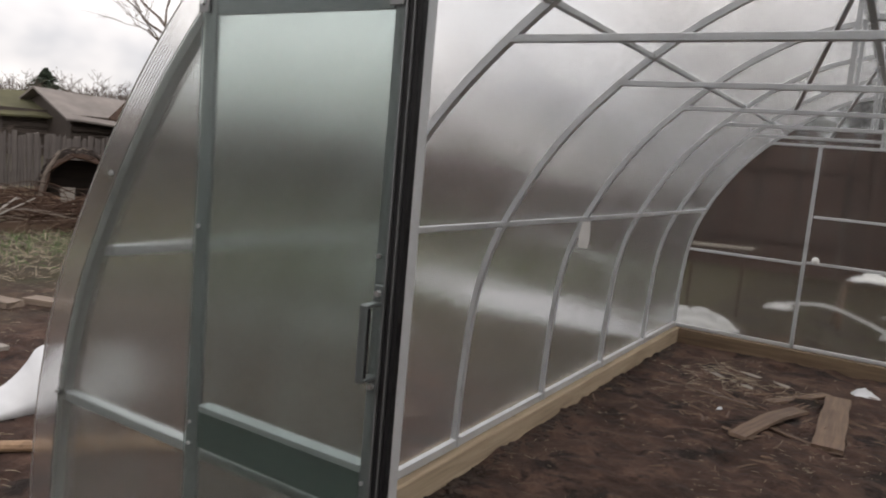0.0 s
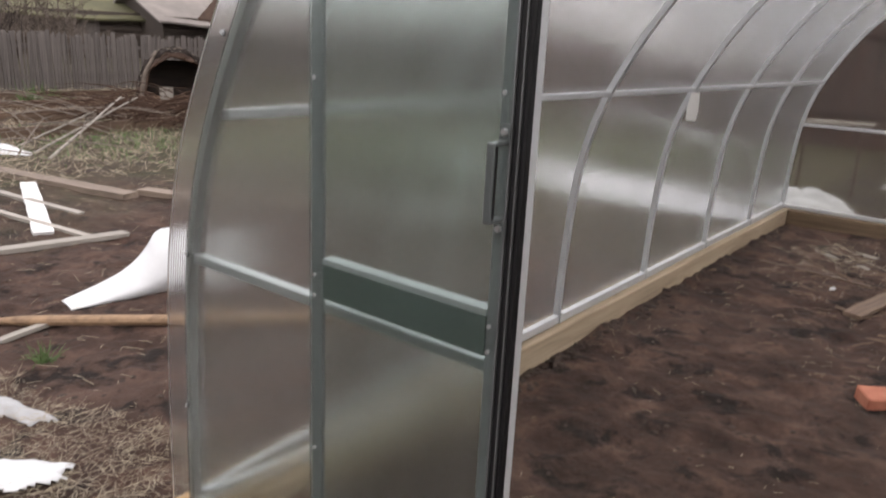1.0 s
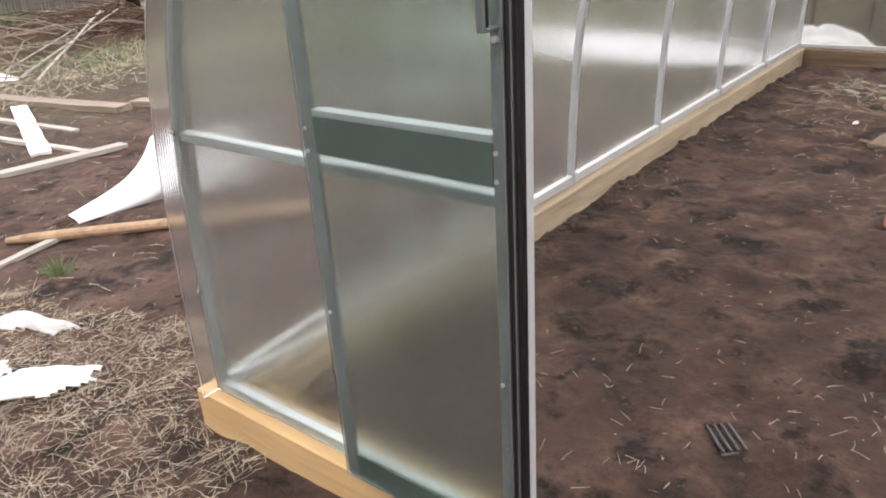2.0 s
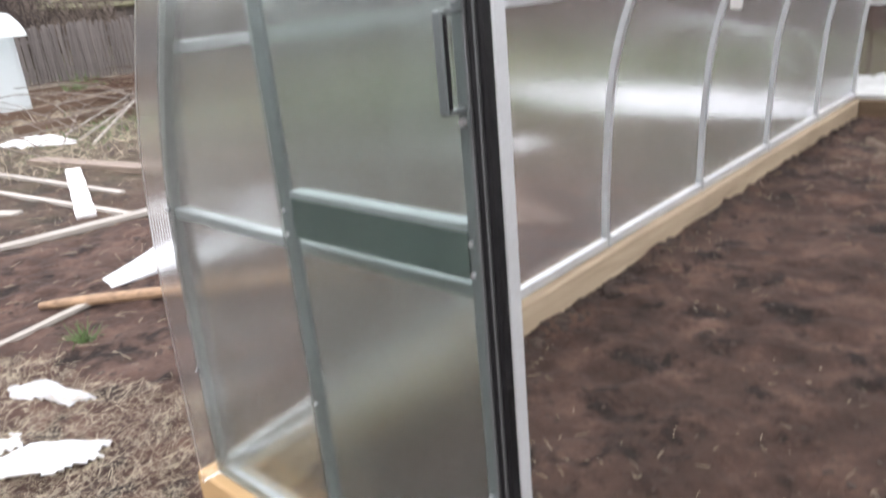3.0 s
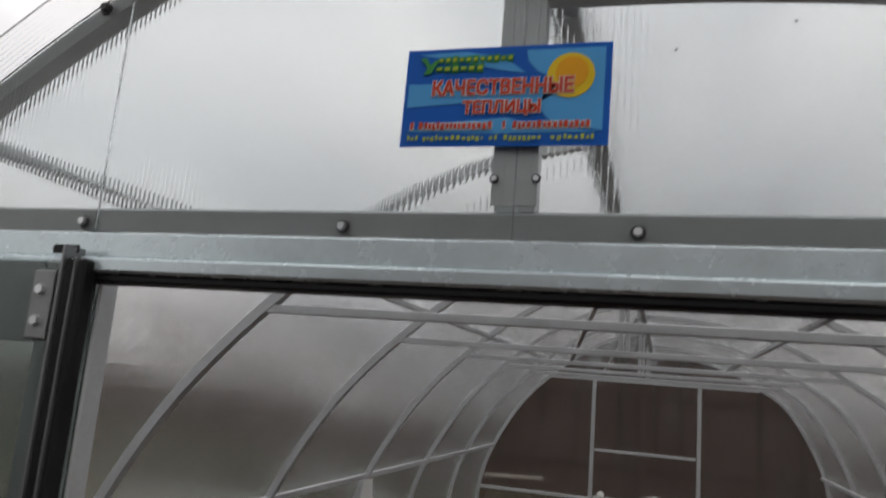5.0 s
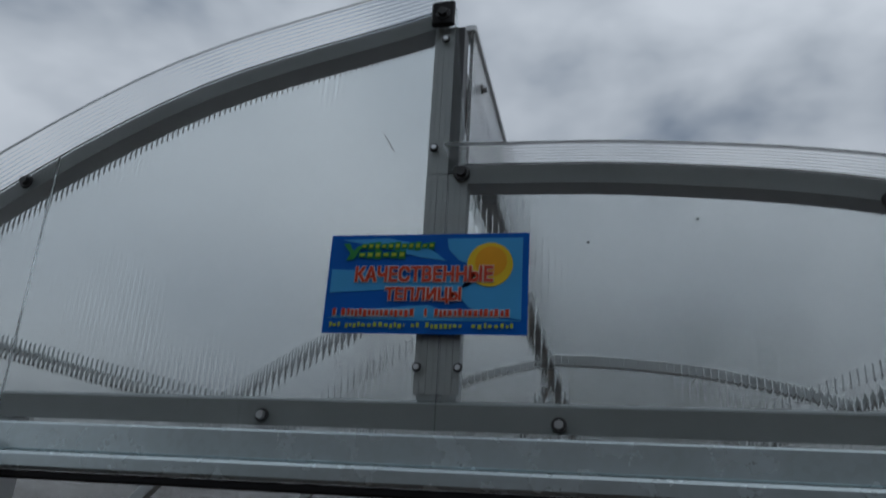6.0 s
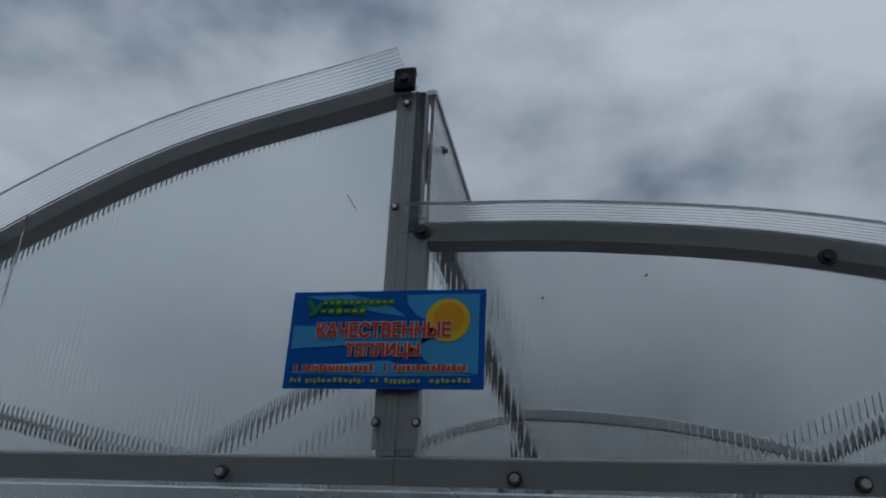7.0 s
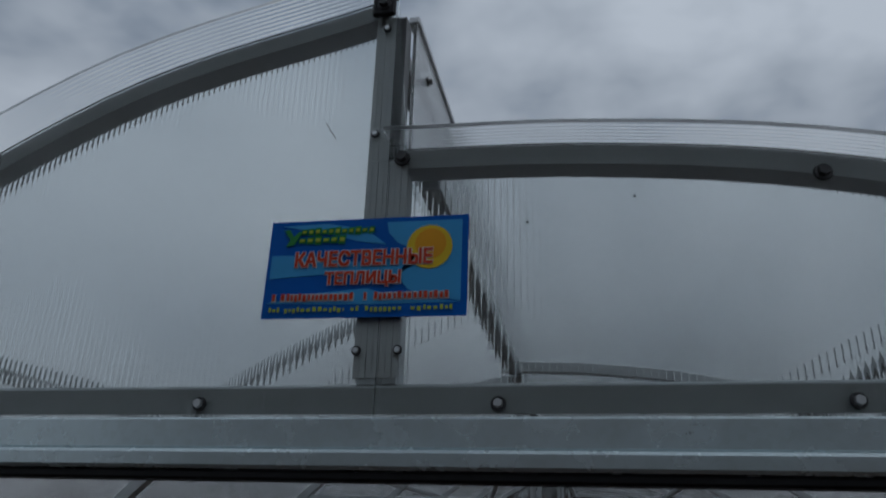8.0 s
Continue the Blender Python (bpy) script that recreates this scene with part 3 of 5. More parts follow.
BLUE = mat_flat("deep_blue_print", (0.006, 0.13, 0.55))
SKYBLUE = mat_flat("light_blue_print", (0.09, 0.42, 0.80))
SUNYEL = mat_flat("yellow_print", (0.85, 0.62, 0.03))
SUNORG = mat_flat("orange_print", (0.85, 0.42, 0.02))
REDP = mat_flat("red_print", (0.62, 0.07, 0.03))
WHITEP = mat_flat("white_print", (0.80, 0.80, 0.78))
GREENP = mat_flat("green_print", (0.05, 0.30, 0.08))
LIMEP = mat_flat("lime_print", (0.45, 0.55, 0.06))
STRAW = mat_plain("dry_straw", (0.25, 0.205, 0.145), (0.46, 0.40, 0.305), 0.85, 9.0)
GRASS = mat_plain("green_grass", (0.05, 0.09, 0.025), (0.10, 0.17, 0.05), 0.7, 8.0)
TWIG = mat_plain("grey_twig", (0.11, 0.086, 0.070), (0.23, 0.195, 0.165), 0.9, 6.0)
BARK = mat_plain("brown_bark", (0.022, 0.016, 0.014), (0.048, 0.036, 0.030), 0.95, 3.0)
CLOD = mat_plain("soil_clod", (0.022, 0.014, 0.010), (0.072, 0.048, 0.037), 0.95, 14.0)
RUST = mat_plain("rusty_sheet", (0.036, 0.020, 0.014), (0.082, 0.050, 0.035), 0.9, 3.0, spec=0.15)
ROOF = mat_plain("pale_slate_roof", (0.15, 0.133, 0.122), (0.24, 0.213, 0.195), 0.85, 1.2)
MOSS = mat_plain("mossy_roof", (0.060, 0.058, 0.030), (0.105, 0.100, 0.048), 0.9, 0.8)
DARKWALL = mat_wood("dark_log_wall", (0.085, 0.065, 0.052), (0.040, 0.030, 0.025), 0)
FENCE_D = mat_wood("dark_fence_board", (0.078, 0.041, 0.030), (0.028, 0.014, 0.0105), 2)
BRICK = mat_plain("red_brick", (0.30, 0.10, 0.06), (0.42, 0.16, 0.10), 0.9, 20.0)
SCRUB = mat_plain("grey_brown_scrub", (0.075, 0.058, 0.048), (0.14, 0.112, 0.092), 0.95, 3.0)
NEEDLE = mat_plain("dark_needles", (0.012, 0.022, 0.012), (0.03, 0.05, 0.024), 0.8, 3.0)
IRON = mat_plain("dark_iron", (0.05, 0.05, 0.052), (0.12, 0.12, 0.12), 0.5, 20.0, 0.5)
POLY_WHITE = mat_poly("hazy_polycarbonate_offcut", 0, (0.92, 0.94, 0.95), 0.75, 0.2)


# ---------------------------------------------------------------- sign over the doorway
def flat_poly(pts, y0=-0.0136, y1=-0.0131):
    bm = bmesh.new()
    a = [bm.verts.new((x, y0, z)) for x, z in pts]
    b = [bm.verts.new((x, y1, z)) for x, z in pts]
    bm.faces.new(a)
    bm.faces.new(b[::-1])
    for i in range(len(pts)):
        j = (i + 1) % len(pts)
        bm.faces.new((a[i], b[i], b[j], a[j]))
    bmesh.ops.recalc_face_normals(bm, faces=bm.faces)
    return bm


def build_sign():
    W, H = 0.203, 0.102
    s = mesh_ob("sign", boxed(0, W, -0.0125, -0.0115, -H, 0), BLUE)
    tagged(s, "small blue plastic sign with red words and a yellow sun", "sign")
    s.matrix_world = Matrix.Translation((-0.103, 0.0, 1.989)) @ Matrix.Rotation(radians(0.5), 4, "Y")

    def uv(u, v):
        return (u * W, -v * H)

    def sp(name, pts, mat, lift=0.0, label=""):
        return part(name, flat_poly([uv(*p) for p in pts], -0.0131 - lift, -0.0124 - lift), mat, s, label)
    sp("light_field", [(0.60, 0.05), (0.97, 0.05), (0.97, 0.86), (0.80, 0.80), (0.72, 0.74), (0.66, 0.60), (0.75, 0.35), (0.66, 0.27), (0.61, 0.16)], SKYBLUE)
    sp("light_wave", [(0.02, 0.36), (0.2, 0.37), (0.45, 0.45), (0.66, 0.42), (0.74, 0.50), (0.66, 0.595), (0.4, 0.555), (0.02, 0.60)], SKYBLUE)
    sp("light_wave", [(0.06, 0.05), (0.30, 0.04), (0.50, 0.12), (0.60, 0.28), (0.47, 0.24), (0.30, 0.15)], SKYBLUE)
    sp("light_wave", [(0.02, 0.85), (0.25, 0.76), (0.52, 0.72), (0.62, 0.78), (0.80, 0.83), (0.97, 0.87), (0.5, 0.875)], SKYBLUE)
    cx, cz = uv(0.815, 0.32)
    disc = [(cx + 0.0225 * math.cos(a), cz + 0.0225 * math.sin(a)) for a in np.linspace(0, 6.2832, 28, endpoint=False)]
    part("sun_disc", flat_poly(disc, -0.0138, -0.0132), SUNYEL, s, "yellow sun")
    disc = [(cx + 0.001 + 0.0155 * math.cos(a), cz + 0.003 + 0.0155 * math.sin(a)) for a in np.linspace(0, 6.2832, 24, endpoint=False)]
    part("sun_core", flat_poly(disc, -0.0141, -0.0139), SUNORG, s, "orange heart of the sun")
    # maker's mark as plain shapes
    sp("green_mark", [(0.07, 0.10), (0.10, 0.09), (0.125, 0.17), (0.15, 0.12), (0.17, 0.12), (0.13, 0.26), (0.09, 0.27), (0.11, 0.20)], GREENP, 0.0014)
    for n, u0, du, v in ((11, 0.165, 0.0345, 0.125), (6, 0.155, 0.041, 0.215)):
        for i in range(n):
            u, t, w = u0 + i * du, 0.034 + 0.008 * ((i * 7) % 3 - 1), du * 0.86
            sp("mark_bar", [(u, v - t), (u + w, v - t - 0.004), (u + w - 0.003, v + t), (u - 0.003, v + t)], GREENP, 0.0008)
            sp("mark_bar", [(u + 0.006, v - t * 0.45), (u + w - 0.006, v - t * 0.45), (u + w - 0.008, v + t * 0.4), (u + 0.004, v + t * 0.4)], LIMEP, 0.0016)

    def words(text, u0, u1, v0, v1):
        cu = bpy.data.curves.new("words", "FONT")
        cu.body, cu.extrude = text, 0.0
        tmp = bpy.data.objects.new("words", cu)
        scene.collection.objects.link(tmp)
        bpy.context.view_layer.update()
        src = bpy.data.meshes.new_from_object(tmp.evaluated_get(bpy.context.evaluated_depsgraph_get()))
        bpy.data.objects.remove(tmp)
        co = np.array([v.co[:] for v in src.vertices])
        lo, hi = co.min(0), co.max(0)
        for nm, mt, grow, y in (("lettering_outline", WHITEP, 0.0013, -0.0144), ("lettering", REDP, 0.00065, -0.0148)):
            bm = bmesh.new()
            (x0, z0), (x1, z1) = uv(u0, v1), uv(u1, v0)
            for dx, dz in ((-1, -1), (-1, 1), (1, -1), (1, 1), (0, 0)):
                vs = [bm.verts.new((x0 + (c[0] - lo[0]) / (hi[0] - lo[0]) * (x1 - x0) + dx * grow, y - 0.00002 * (dx + 2 * dz), z0 + (c[1] - lo[1]) / (hi[1] - lo[1]) * (z1 - z0) + dz * grow)) for c in co]
                for pgn in src.polygons:
                    bm.faces.new([vs[i] for i in pgn.vertices])
            bmesh.ops.recalc_face_normals(bm, faces=bm.faces)
            part(nm, bm, mt, s, "red letters" if mt is REDP else "white outline")
        bpy.data.meshes.remove(src)
    words("КАЧЕСТВЕННЫЕ", 0.15, 0.83, 0.34, 0.49)
    words("ТЕПЛИЦЫ", 0.31, 0.68, 0.555, 0.70)
    # two lines of small print, too small to read: a bar for every letter group
    rnd = random.Random(17)
    for words_at, v0, v1, mats in (((0.05, 0.075), (0.095, 0.47), (0.51, 0.535), (0.56, 0.93)), 0.775, 0.828, (WHITEP, REDP)), (((0.04, 0.10), (0.12, 0.42), (0.45, 0.50), (0.52, 0.71), (0.74, 0.95)), 0.910, 0.940, (LIMEP,)):
        for u0, u1 in words_at:
            u = u0
            while u < u1 - 0.008:
                w = min(rnd.uniform(0.018, 0.03), u1 - u)
                if len(mats) == 2:
                    sp("text_bar", [(u - 0.003, v0 - 0.010), (u + w * 0.72, v0 - 0.012), (u + w * 0.72, v1 + 0.010), (u - 0.003, v1 + 0.012)], mats[0], 0.0008)
                a, b = rnd.choice(((0, 0), (0, 0), (-0.014, 0), (0, 0.012)))
                sp("text_bar", [(u, v0 + a), (u + w * 0.6, v0 + a), (u + w * 0.6, v1 + b), (u, v1 + b)], mats[-1], 0.0016)
                u += w

build_sign()


# ---------------------------------------------------------------- inside the greenhouse
def board(name, a, b, width, thick, material, label, z=None, warp=0.0, tilt=0.0, category="board", group=""):
    """A rough board lying from a to b (x, y), slightly bent and ragged at its ends."""
    a, b = Vector((*a, 0)), Vector((*b, 0))
    L = (b - a).length
    bm = bmesh.new()
    n = max(4, int(L / 0.12))
    rows = []
    rnd = random.Random(int(abs(a.x * 977 + b.y * 313 + width * 5000)))
    for i in range(n + 1):
        s = i / n
        w = width * (1 + rnd.uniform(-0.06, 0.06)) / 2
        x = L * s + (rnd.uniform(-0.02, 0.02) if i in (0, n) else 0)
        zz = warp * math.sin(s * 3.14159) + rnd.uniform(-0.002, 0.002)
        rows.append([bm.verts.new(c) for c in ((x, -w, zz), (x + rnd.uniform(-0.01, 0.01), -w, zz + thick), (x + rnd.uniform(-0.01, 0.01), w, zz + thick), (x, w, zz))])
    for r, s2 in zip(rows, rows[1:]):
        for i in range(4):
            j = (i + 1) % 4
            bm.faces.new((r[i], r[j], s2[j], s2[i]))
    bm.faces.new(rows[0][::-1])
    bm.faces.new(rows[-1])
    bmesh.ops.recalc_face_normals(bm, faces=bm.faces)
    ob = mesh_ob(name, bm, material)
    ang = math.atan2(b.y - a.y, b.x - a.x)
    zz = z if z is not None else GZ - 0.004
    ob.matrix_world = Matrix.Translation((a.x, a.y, zz)) @ Matrix.Rotation(ang, 4, "Z") @ Matrix.Rotation(radians(tilt), 4, "Y")
    tagged(ob, label, category, group)
    return ob


board("board", (0.045, 3.74), (0.02, 4.98), 0.165, 0.03, OLDPLANK, "short weathered brown board lying on the soil", category="board")
board("board", (-0.42, 3.60), (-0.17, 4.48), 0.105, 0.022, OLDPLANK, "narrow warped brown board lying on the soil", warp=0.03)
board("board", (-0.38, 4.50), (-0.07, 5.05), 0.07, 0.018, OLDPLANK, "split grey-brown board lying on the soil")
board("lath", (-1.15, 4.38), (-0.45, 4.30), 0.035, 0.015, OLDPLANK, "thin broken lath half buried in soil", warp=0.01)
board("lath", (-0.35, 3.95), (0.02, 3.78), 0.025, 0.012, OLDPLANK, "thin broken lath half buried in soil")
board("lath", (-0.95, 5.05), (-0.45, 4.72), 0.05, 0.014, PALELATH, "pale splintered lath among straw")
board("lath", (-0.75, 5.25), (-0.30, 5.05), 0.035, 0.012, PALELATH, "pale splintered lath among straw")


def blades(name, n, spot, length, width, material, label, category, seed, lift=0.012, up=0.15):
    """Many thin blades scattered by spot(rnd) -> (x, y)."""
    rnd = random.Random(seed)
    verts, faces = [], []
    for _ in range(n):
        x, y = spot(rnd)
        z = ground_height(x, y) + rnd.uniform(0, lift)
        a = rnd.uniform(0, 6.283)
        el = abs(rnd.gauss(0, up))
        L = rnd.uniform(*length)
        w = rnd.uniform(*width)
        d = Vector((math.cos(a) * math.cos(el), math.sin(a) * math.cos(el), math.sin(el)))
        sd = Vector((-math.sin(a), math.cos(a), 0)) * w
        u = d.cross(sd).normalized() * w
        p = Vector((x, y, z))
        mid = p + d * L * 0.5 + Vector((rnd.uniform(-1, 1), rnd.uniform(-1, 1), rnd.uniform(0, 0.6))) * L * 0.08
        end = p + d * L
        k = len(verts)
        for q, f in ((p, 1.0), (mid, 0.9), (end, 0.45)):
            verts += [q - sd * f, q + sd * f, q + u * f * 1.2]
        for o in (0, 3):
            for i in range(3):
                j = (i + 1) % 3
                faces.append((k + o + i, k + o + j, k + o + 3 + j, k + o + 3 + i))
    me = bpy.data.meshes.new(name)
    me.from_pydata(verts, [], faces)
    me.materials.append(material)
    return tagged(new(name, me), label, category, kind="stuff")


def lumps(name, n, spot, size, material, label, category, seed):
    """Irregular clods half sunk in the soil."""
    rnd = random.Random(seed)
    verts, faces = [], []
    base = bmesh.new()
    bmesh.ops.create_icosphere(base, subdivisions=1, radius=1.0)
    bv = [v.co.copy() for v in base.verts]
    bf = [[v.index for v in f.verts] for f in base.faces]
    base.free()
    for _ in range(n):
        x, y = spot(rnd)
        r = size[0] * (size[1] / size[0]) ** (rnd.random() ** 2.2)
        sx, sy, sz = rnd.uniform(0.7, 1.4), rnd.uniform(0.7, 1.4), rnd.uniform(0.25, 0.55)
        z = ground_height(x, y) + r * sz * 0.15
        k = len(verts)
        for c in bv:
            j = rnd.uniform(0.72, 1.2)
            verts.append((x + c.x * r * sx * j, y + c.y * r * sy * j, z + c.z * r * sz * j))
        faces += [tuple(k + i for i in f) for f in bf]
    me = bpy.data.meshes.new(name)
    me.from_pydata(verts, [], faces)
    me.materials.append(material)
    return tagged(new(name, me), label, category, kind="stuff")


def inside(r):
    return r.uniform(-1.33, 1.3), 0.15 + 5.7 * r.random() ** 1.3


def clustered(r):
    while True:
        x, y = inside(r)
        if noise.noise((x * 2.3, y * 2.3, 4.4)) + r.uniform(-0.35, 0.35) > 0.15:
            return x, y


lumps("soil_clods", 900, lambda r: (-1.375 + abs(r.gauss(0, 0.05)), r.uniform(0.2, 5.85)), (0.006, 0.03), CLOD, "soil crumbs heaped along the sill", "soil", 7)
blades("straw_litter", 900, clustered, (0.006, 0.05), (0.0006, 0.0014), STRAW, "scattered dry straw on the greenhouse soil", "straw", 3)
blades("straw_patch", 130, lambda r: (r.gauss(-0.72, 0.22), min(r.gauss(4.85, 0.22), 5.85)), (0.04, 0.18), (0.0008, 0.0022), STRAW, "loose patch of dry straw on soil", "straw", 4)
lumps("soil_clods", 4200, inside, (0.002, 0.012), CLOD, "crumbled dark soil clods", "soil", 5)
lumps("soil_clods", 1500, lambda r: (r.uniform(-4.2, -1.6), r.uniform(-0.6, 2.6)), (0.003, 0.018), CLOD, "crumbled brown soil clods outside", "soil", 6)


def crumple(name, at, size, height, turn, material, label, category, seed, ragged=0.35, thick=0.004, n=26, fold=2.2):
    """A crumpled sheet with an uneven outline, lying on the ground."""
    rnd = random.Random(seed)
    ph = rnd.uniform(0, 50)
    bm = bmesh.new()
    grid = {}
    for i in range(n + 1):
        for j in range(n + 1):
            u, v = i / n * 2 - 1, j / n * 2 - 1
            r = math.hypot(u, v)
            edge = 1.0 - ragged * (0.5 + 0.5 * noise.noise((u * 2.2 + ph, v * 2.2, 1.0)))
            if r > edge * 1.05:
                continue
            k = max(0.0, 1 - (r / edge) ** 2)
            h = height * k * (0.45 + 0.7 * abs(noise.noise((u * fold + ph, v * fold, 3.0))) + 0.3 * abs(noise.noise((u * fold * 3 + ph, v * fold * 3, 9.0))))
            grid[i, j] = bm.verts.new((u * size[0] / 2, v * size[1] / 2, h + 0.004))
    for (i, j) in list(grid):
        q = [(i, j), (i + 1, j), (i + 1, j + 1), (i, j + 1)]
        if all(c in grid for c in q):
            f = bm.faces.new([grid[c] for c in q])
            f.smooth = True
    for v in [v for v in bm.verts if not v.link_faces]:
        bm.verts.remove(v)
    ext = bmesh.ops.extrude_face_region(bm, geom=bm.faces[:])
    bmesh.ops.translate(bm, verts=[e for e in ext["geom"] if isinstance(e, bmesh.types.BMVert)], vec=(0, 0, thick))
    bmesh.ops.recalc_face_normals(bm, faces=bm.faces)
    ob = mesh_ob(name, bm, material)
    ob.matrix_world = Matrix.Translation((at[0], at[1], GZ)) @ Matrix.Rotation(radians(turn), 4, "Z")
    return tagged(ob, label, category)


blades("wood_chips", 70, lambda r: (r.gauss(-0.45, 0.35), min(r.gauss(4.55, 0.5), 5.8)), (0.03, 0.12), (0.002, 0.006), OLDPLANK, "splintered wood chips on the soil", "wood chips", 8, 0.01, 0.1)
blades("bark_litter", 90, lambda r: (max(-1.3, r.gauss(-0.4, 0.45)), min(r.gauss(4.3, 0.7), 5.8)), (0.04, 0.16), (0.003, 0.011), OLDPLANK, "brown bark strips on the soil", "bark", 9, 0.01, 0.1)
crumple("plastic_scrap", (0.17, 5.25), (0.24, 0.12), 0.08, 20, WHITE, "torn scrap of white film lying on soil", "film", 11)
crumple("plastic_scrap", (-0.62, 4.06), (0.07, 0.03), 0.02, 70, WHITE, "tiny scrap of white film lying on soil", "film", 12)

# red brick half sunk by the doorway
b = mesh_ob("brick", boxed(-0.125, 0.125, -0.06, 0.06, 0, 0.065, 0.006), BRICK)
b.matrix_world = Matrix.Translation((-0.07, 2.48, GZ - 0.015)) @ Matrix.Rotation(radians(35), 4, "Z") @ Matrix.Rotation(radians(6), 4, "X")
tagged(b, "broken red brick half sunk in soil", "brick")


def build_grate():
    g = empty("iron_grate", (-0.277, 0.698, GZ))
    tagged(g, "small dark iron grate lying on the soil", "grate")
    for i in range(4):
        bm = bmesh.new()
        box(bm, -0.055, 0.055, -0.030 + i * 0.02 - 0.003, -0.030 + i * 0.02 + 0.003, 0.004, 0.014, 0.001)
        part("bar", bm, IRON, g)
    for sx in (-1, 1):
        part("end_bar", boxed(sx * 0.055 - 0.004, sx * 0.055 + 0.004, -0.035, 0.035, 0.0, 0.0035), IRON, g)
    g.rotation_euler = (0, 0, radians(-48))


build_grate()

# white tag tied to the side rail, and the foam knob on the rear rail
bm = bmesh.new()
vs = [bm.verts.new(c) for c in ((-0.03, 0, 0), (0.028, 0, 0.004), (0.040, 0.006, -0.10), (0.034, 0.012, -0.155), (-0.036, 0.010, -0.148), (-0.042, 0.004, -0.08))]
f = bm.faces.new(vs)
e = bmesh.ops.extrude_face_region(bm, geom=[f])
bmesh.ops.translate(bm, verts=[v for v in e["geom"] if isinstance(v, bmesh.types.BMVert)], vec=(0, 0.002, 0))
bmesh.ops.recalc_face_normals(bm, faces=bm.faces)
tag = mesh_ob("paper_tag", bm, WHITEP)
tag.matrix_world = Matrix.Translation((-1.276, 2.975, 1.157)) @ Matrix.Rotation(radians(62), 4, "Z")
tagged(tag, "white paper tag hanging from the side rail", "tag")
bm = bmesh.new()
bmesh.ops.create_icosphere(bm, subdivisions=2, radius=0.032)
for v in bm.verts:
    v.co *= 1 + 0.15 * noise.noise(v.co * 40)
ball = mesh_ob("foam_lump", bm, WHITEP)
ball.location = (-0.345, 5.955, 0.852)
tagged(ball, "lump of white mounting foam on the rear door rail", "foam")

# ---------------------------------------------------------------- yard beside the greenhouse
board("white_board", (-6.75, 1.78), (-4.99, 1.14), 0.13, 0.025, WHITEBOARD, "clean white painted board lying on the soil", category="board")
board("lath", (-4.86, -0.1), (-4.62, 1.55), 0.10, 0.03, PALELATH, "long pale grey lath lying on the soil", category="board", group="laths in the yard")
board("lath", (-7.4, 1.34), (-5.39, 1.58), 0.06, 0.025, PALELATH, "long pale grey lath lying on the soil", category="board", group="laths in the yard")
board("lath", (-6.9, 1.02), (-4.65, 1.32), 0.05, 0.025, PALELATH, "thin pale grey lath lying on the soil", category="board", group="laths in the yard")
board("lath", (-3.18, -0.20), (-3.37, 0.52), 0.04, 0.02, PALELATH, "thin pale lath poking from under a log", category="board", group="laths in the yard")
board("lath", (-6.6, 0.4), (-5.6, 0.9), 0.12, 0.02, PALELATH, "split pale board lying on the soil", category="board", group="laths in the yard")
board("board", (-7.6, 1.76), (-5.68, 2.15), 0.16, 0.05, GREYPLANK, "long grey-brown edging board on the soil", category="board")
board("board", (-5.8, 2.34), (-4.9, 2.62), 0.14, 0.05, GREYPLANK, "long grey-brown edging board on the soil", category="board")


def rough_log(a, b, r, label, mat=None):
    bm = bmesh.new()
    n = 14
    pts, rad = [], []
    for i in range(n + 1):
        s = i / n
        pts.append((a[0] + (b[0] - a[0]) * s + 0.012 * noise.noise((s * 4, 1, 1)), a[1] + (b[1] - a[1]) * s + 0.012 * noise.noise((s * 4, 5, 1)), GZ + r * 0.8))
        rad.append(r * (1 + 0.14 * noise.noise((s * 6, 9, 2))) * (0.6 if i in (0,) else 1))
    tube(bm, pts, rad, 10)
    for v in bm.verts:
        v.co += Vector((noise.noise(v.co * 14), noise.noise(v.co * 14 + Vector((9, 0, 0))), noise.noise(v.co * 14 + Vector((0, 9, 0))))) * r * 0.12
    return tagged(mesh_ob("log", bm, mat or OLDPLANK), label, "log")


LOGW = mat_wood("peeled_log", (0.34, 0.22, 0.13), (0.16, 0.10, 0.06), 1)
rough_log((-3.50, 0.27), (-2.30, 1.55), 0.027, "peeled brown pole lying on the soil", LOGW)

# curled polycarbonate offcut standing on its long edge
bm = bmesh.new()
cols = []
for i in range(19):
    s = i / 18 * 1.3
    x, y = -3.46 + 0.06 * s, 0.60 + 0.50 * s
    top = 0.012 + 0.28 * min(0.5 * s + 0.5 * s ** 5, 1.1)
    cols.append([bm.verts.new((x - 0.14 * k * k, y + 0.02 * k, GZ + top * k)) for k in (0, 0.33, 0.66, 1.0)])
for c, d in zip(cols, cols[1:]):
    for k in range(3):
        bm.faces.new((c[k], d[k], d[k + 1], c[k + 1])).smooth = True
e = bmesh.ops.extrude_face_region(bm, geom=bm.faces[:])
bmesh.ops.translate(bm, verts=[v for v in e["geom"] if isinstance(v, bmesh.types.BMVert)], vec=(-0.004, 0, 0))
bmesh.ops.recalc_face_normals(bm, faces=bm.faces)
tagged(mesh_ob("polycarbonate_offcut", bm, WHITE), "curled white polycarbonate offcut standing on the soil", "offcut")

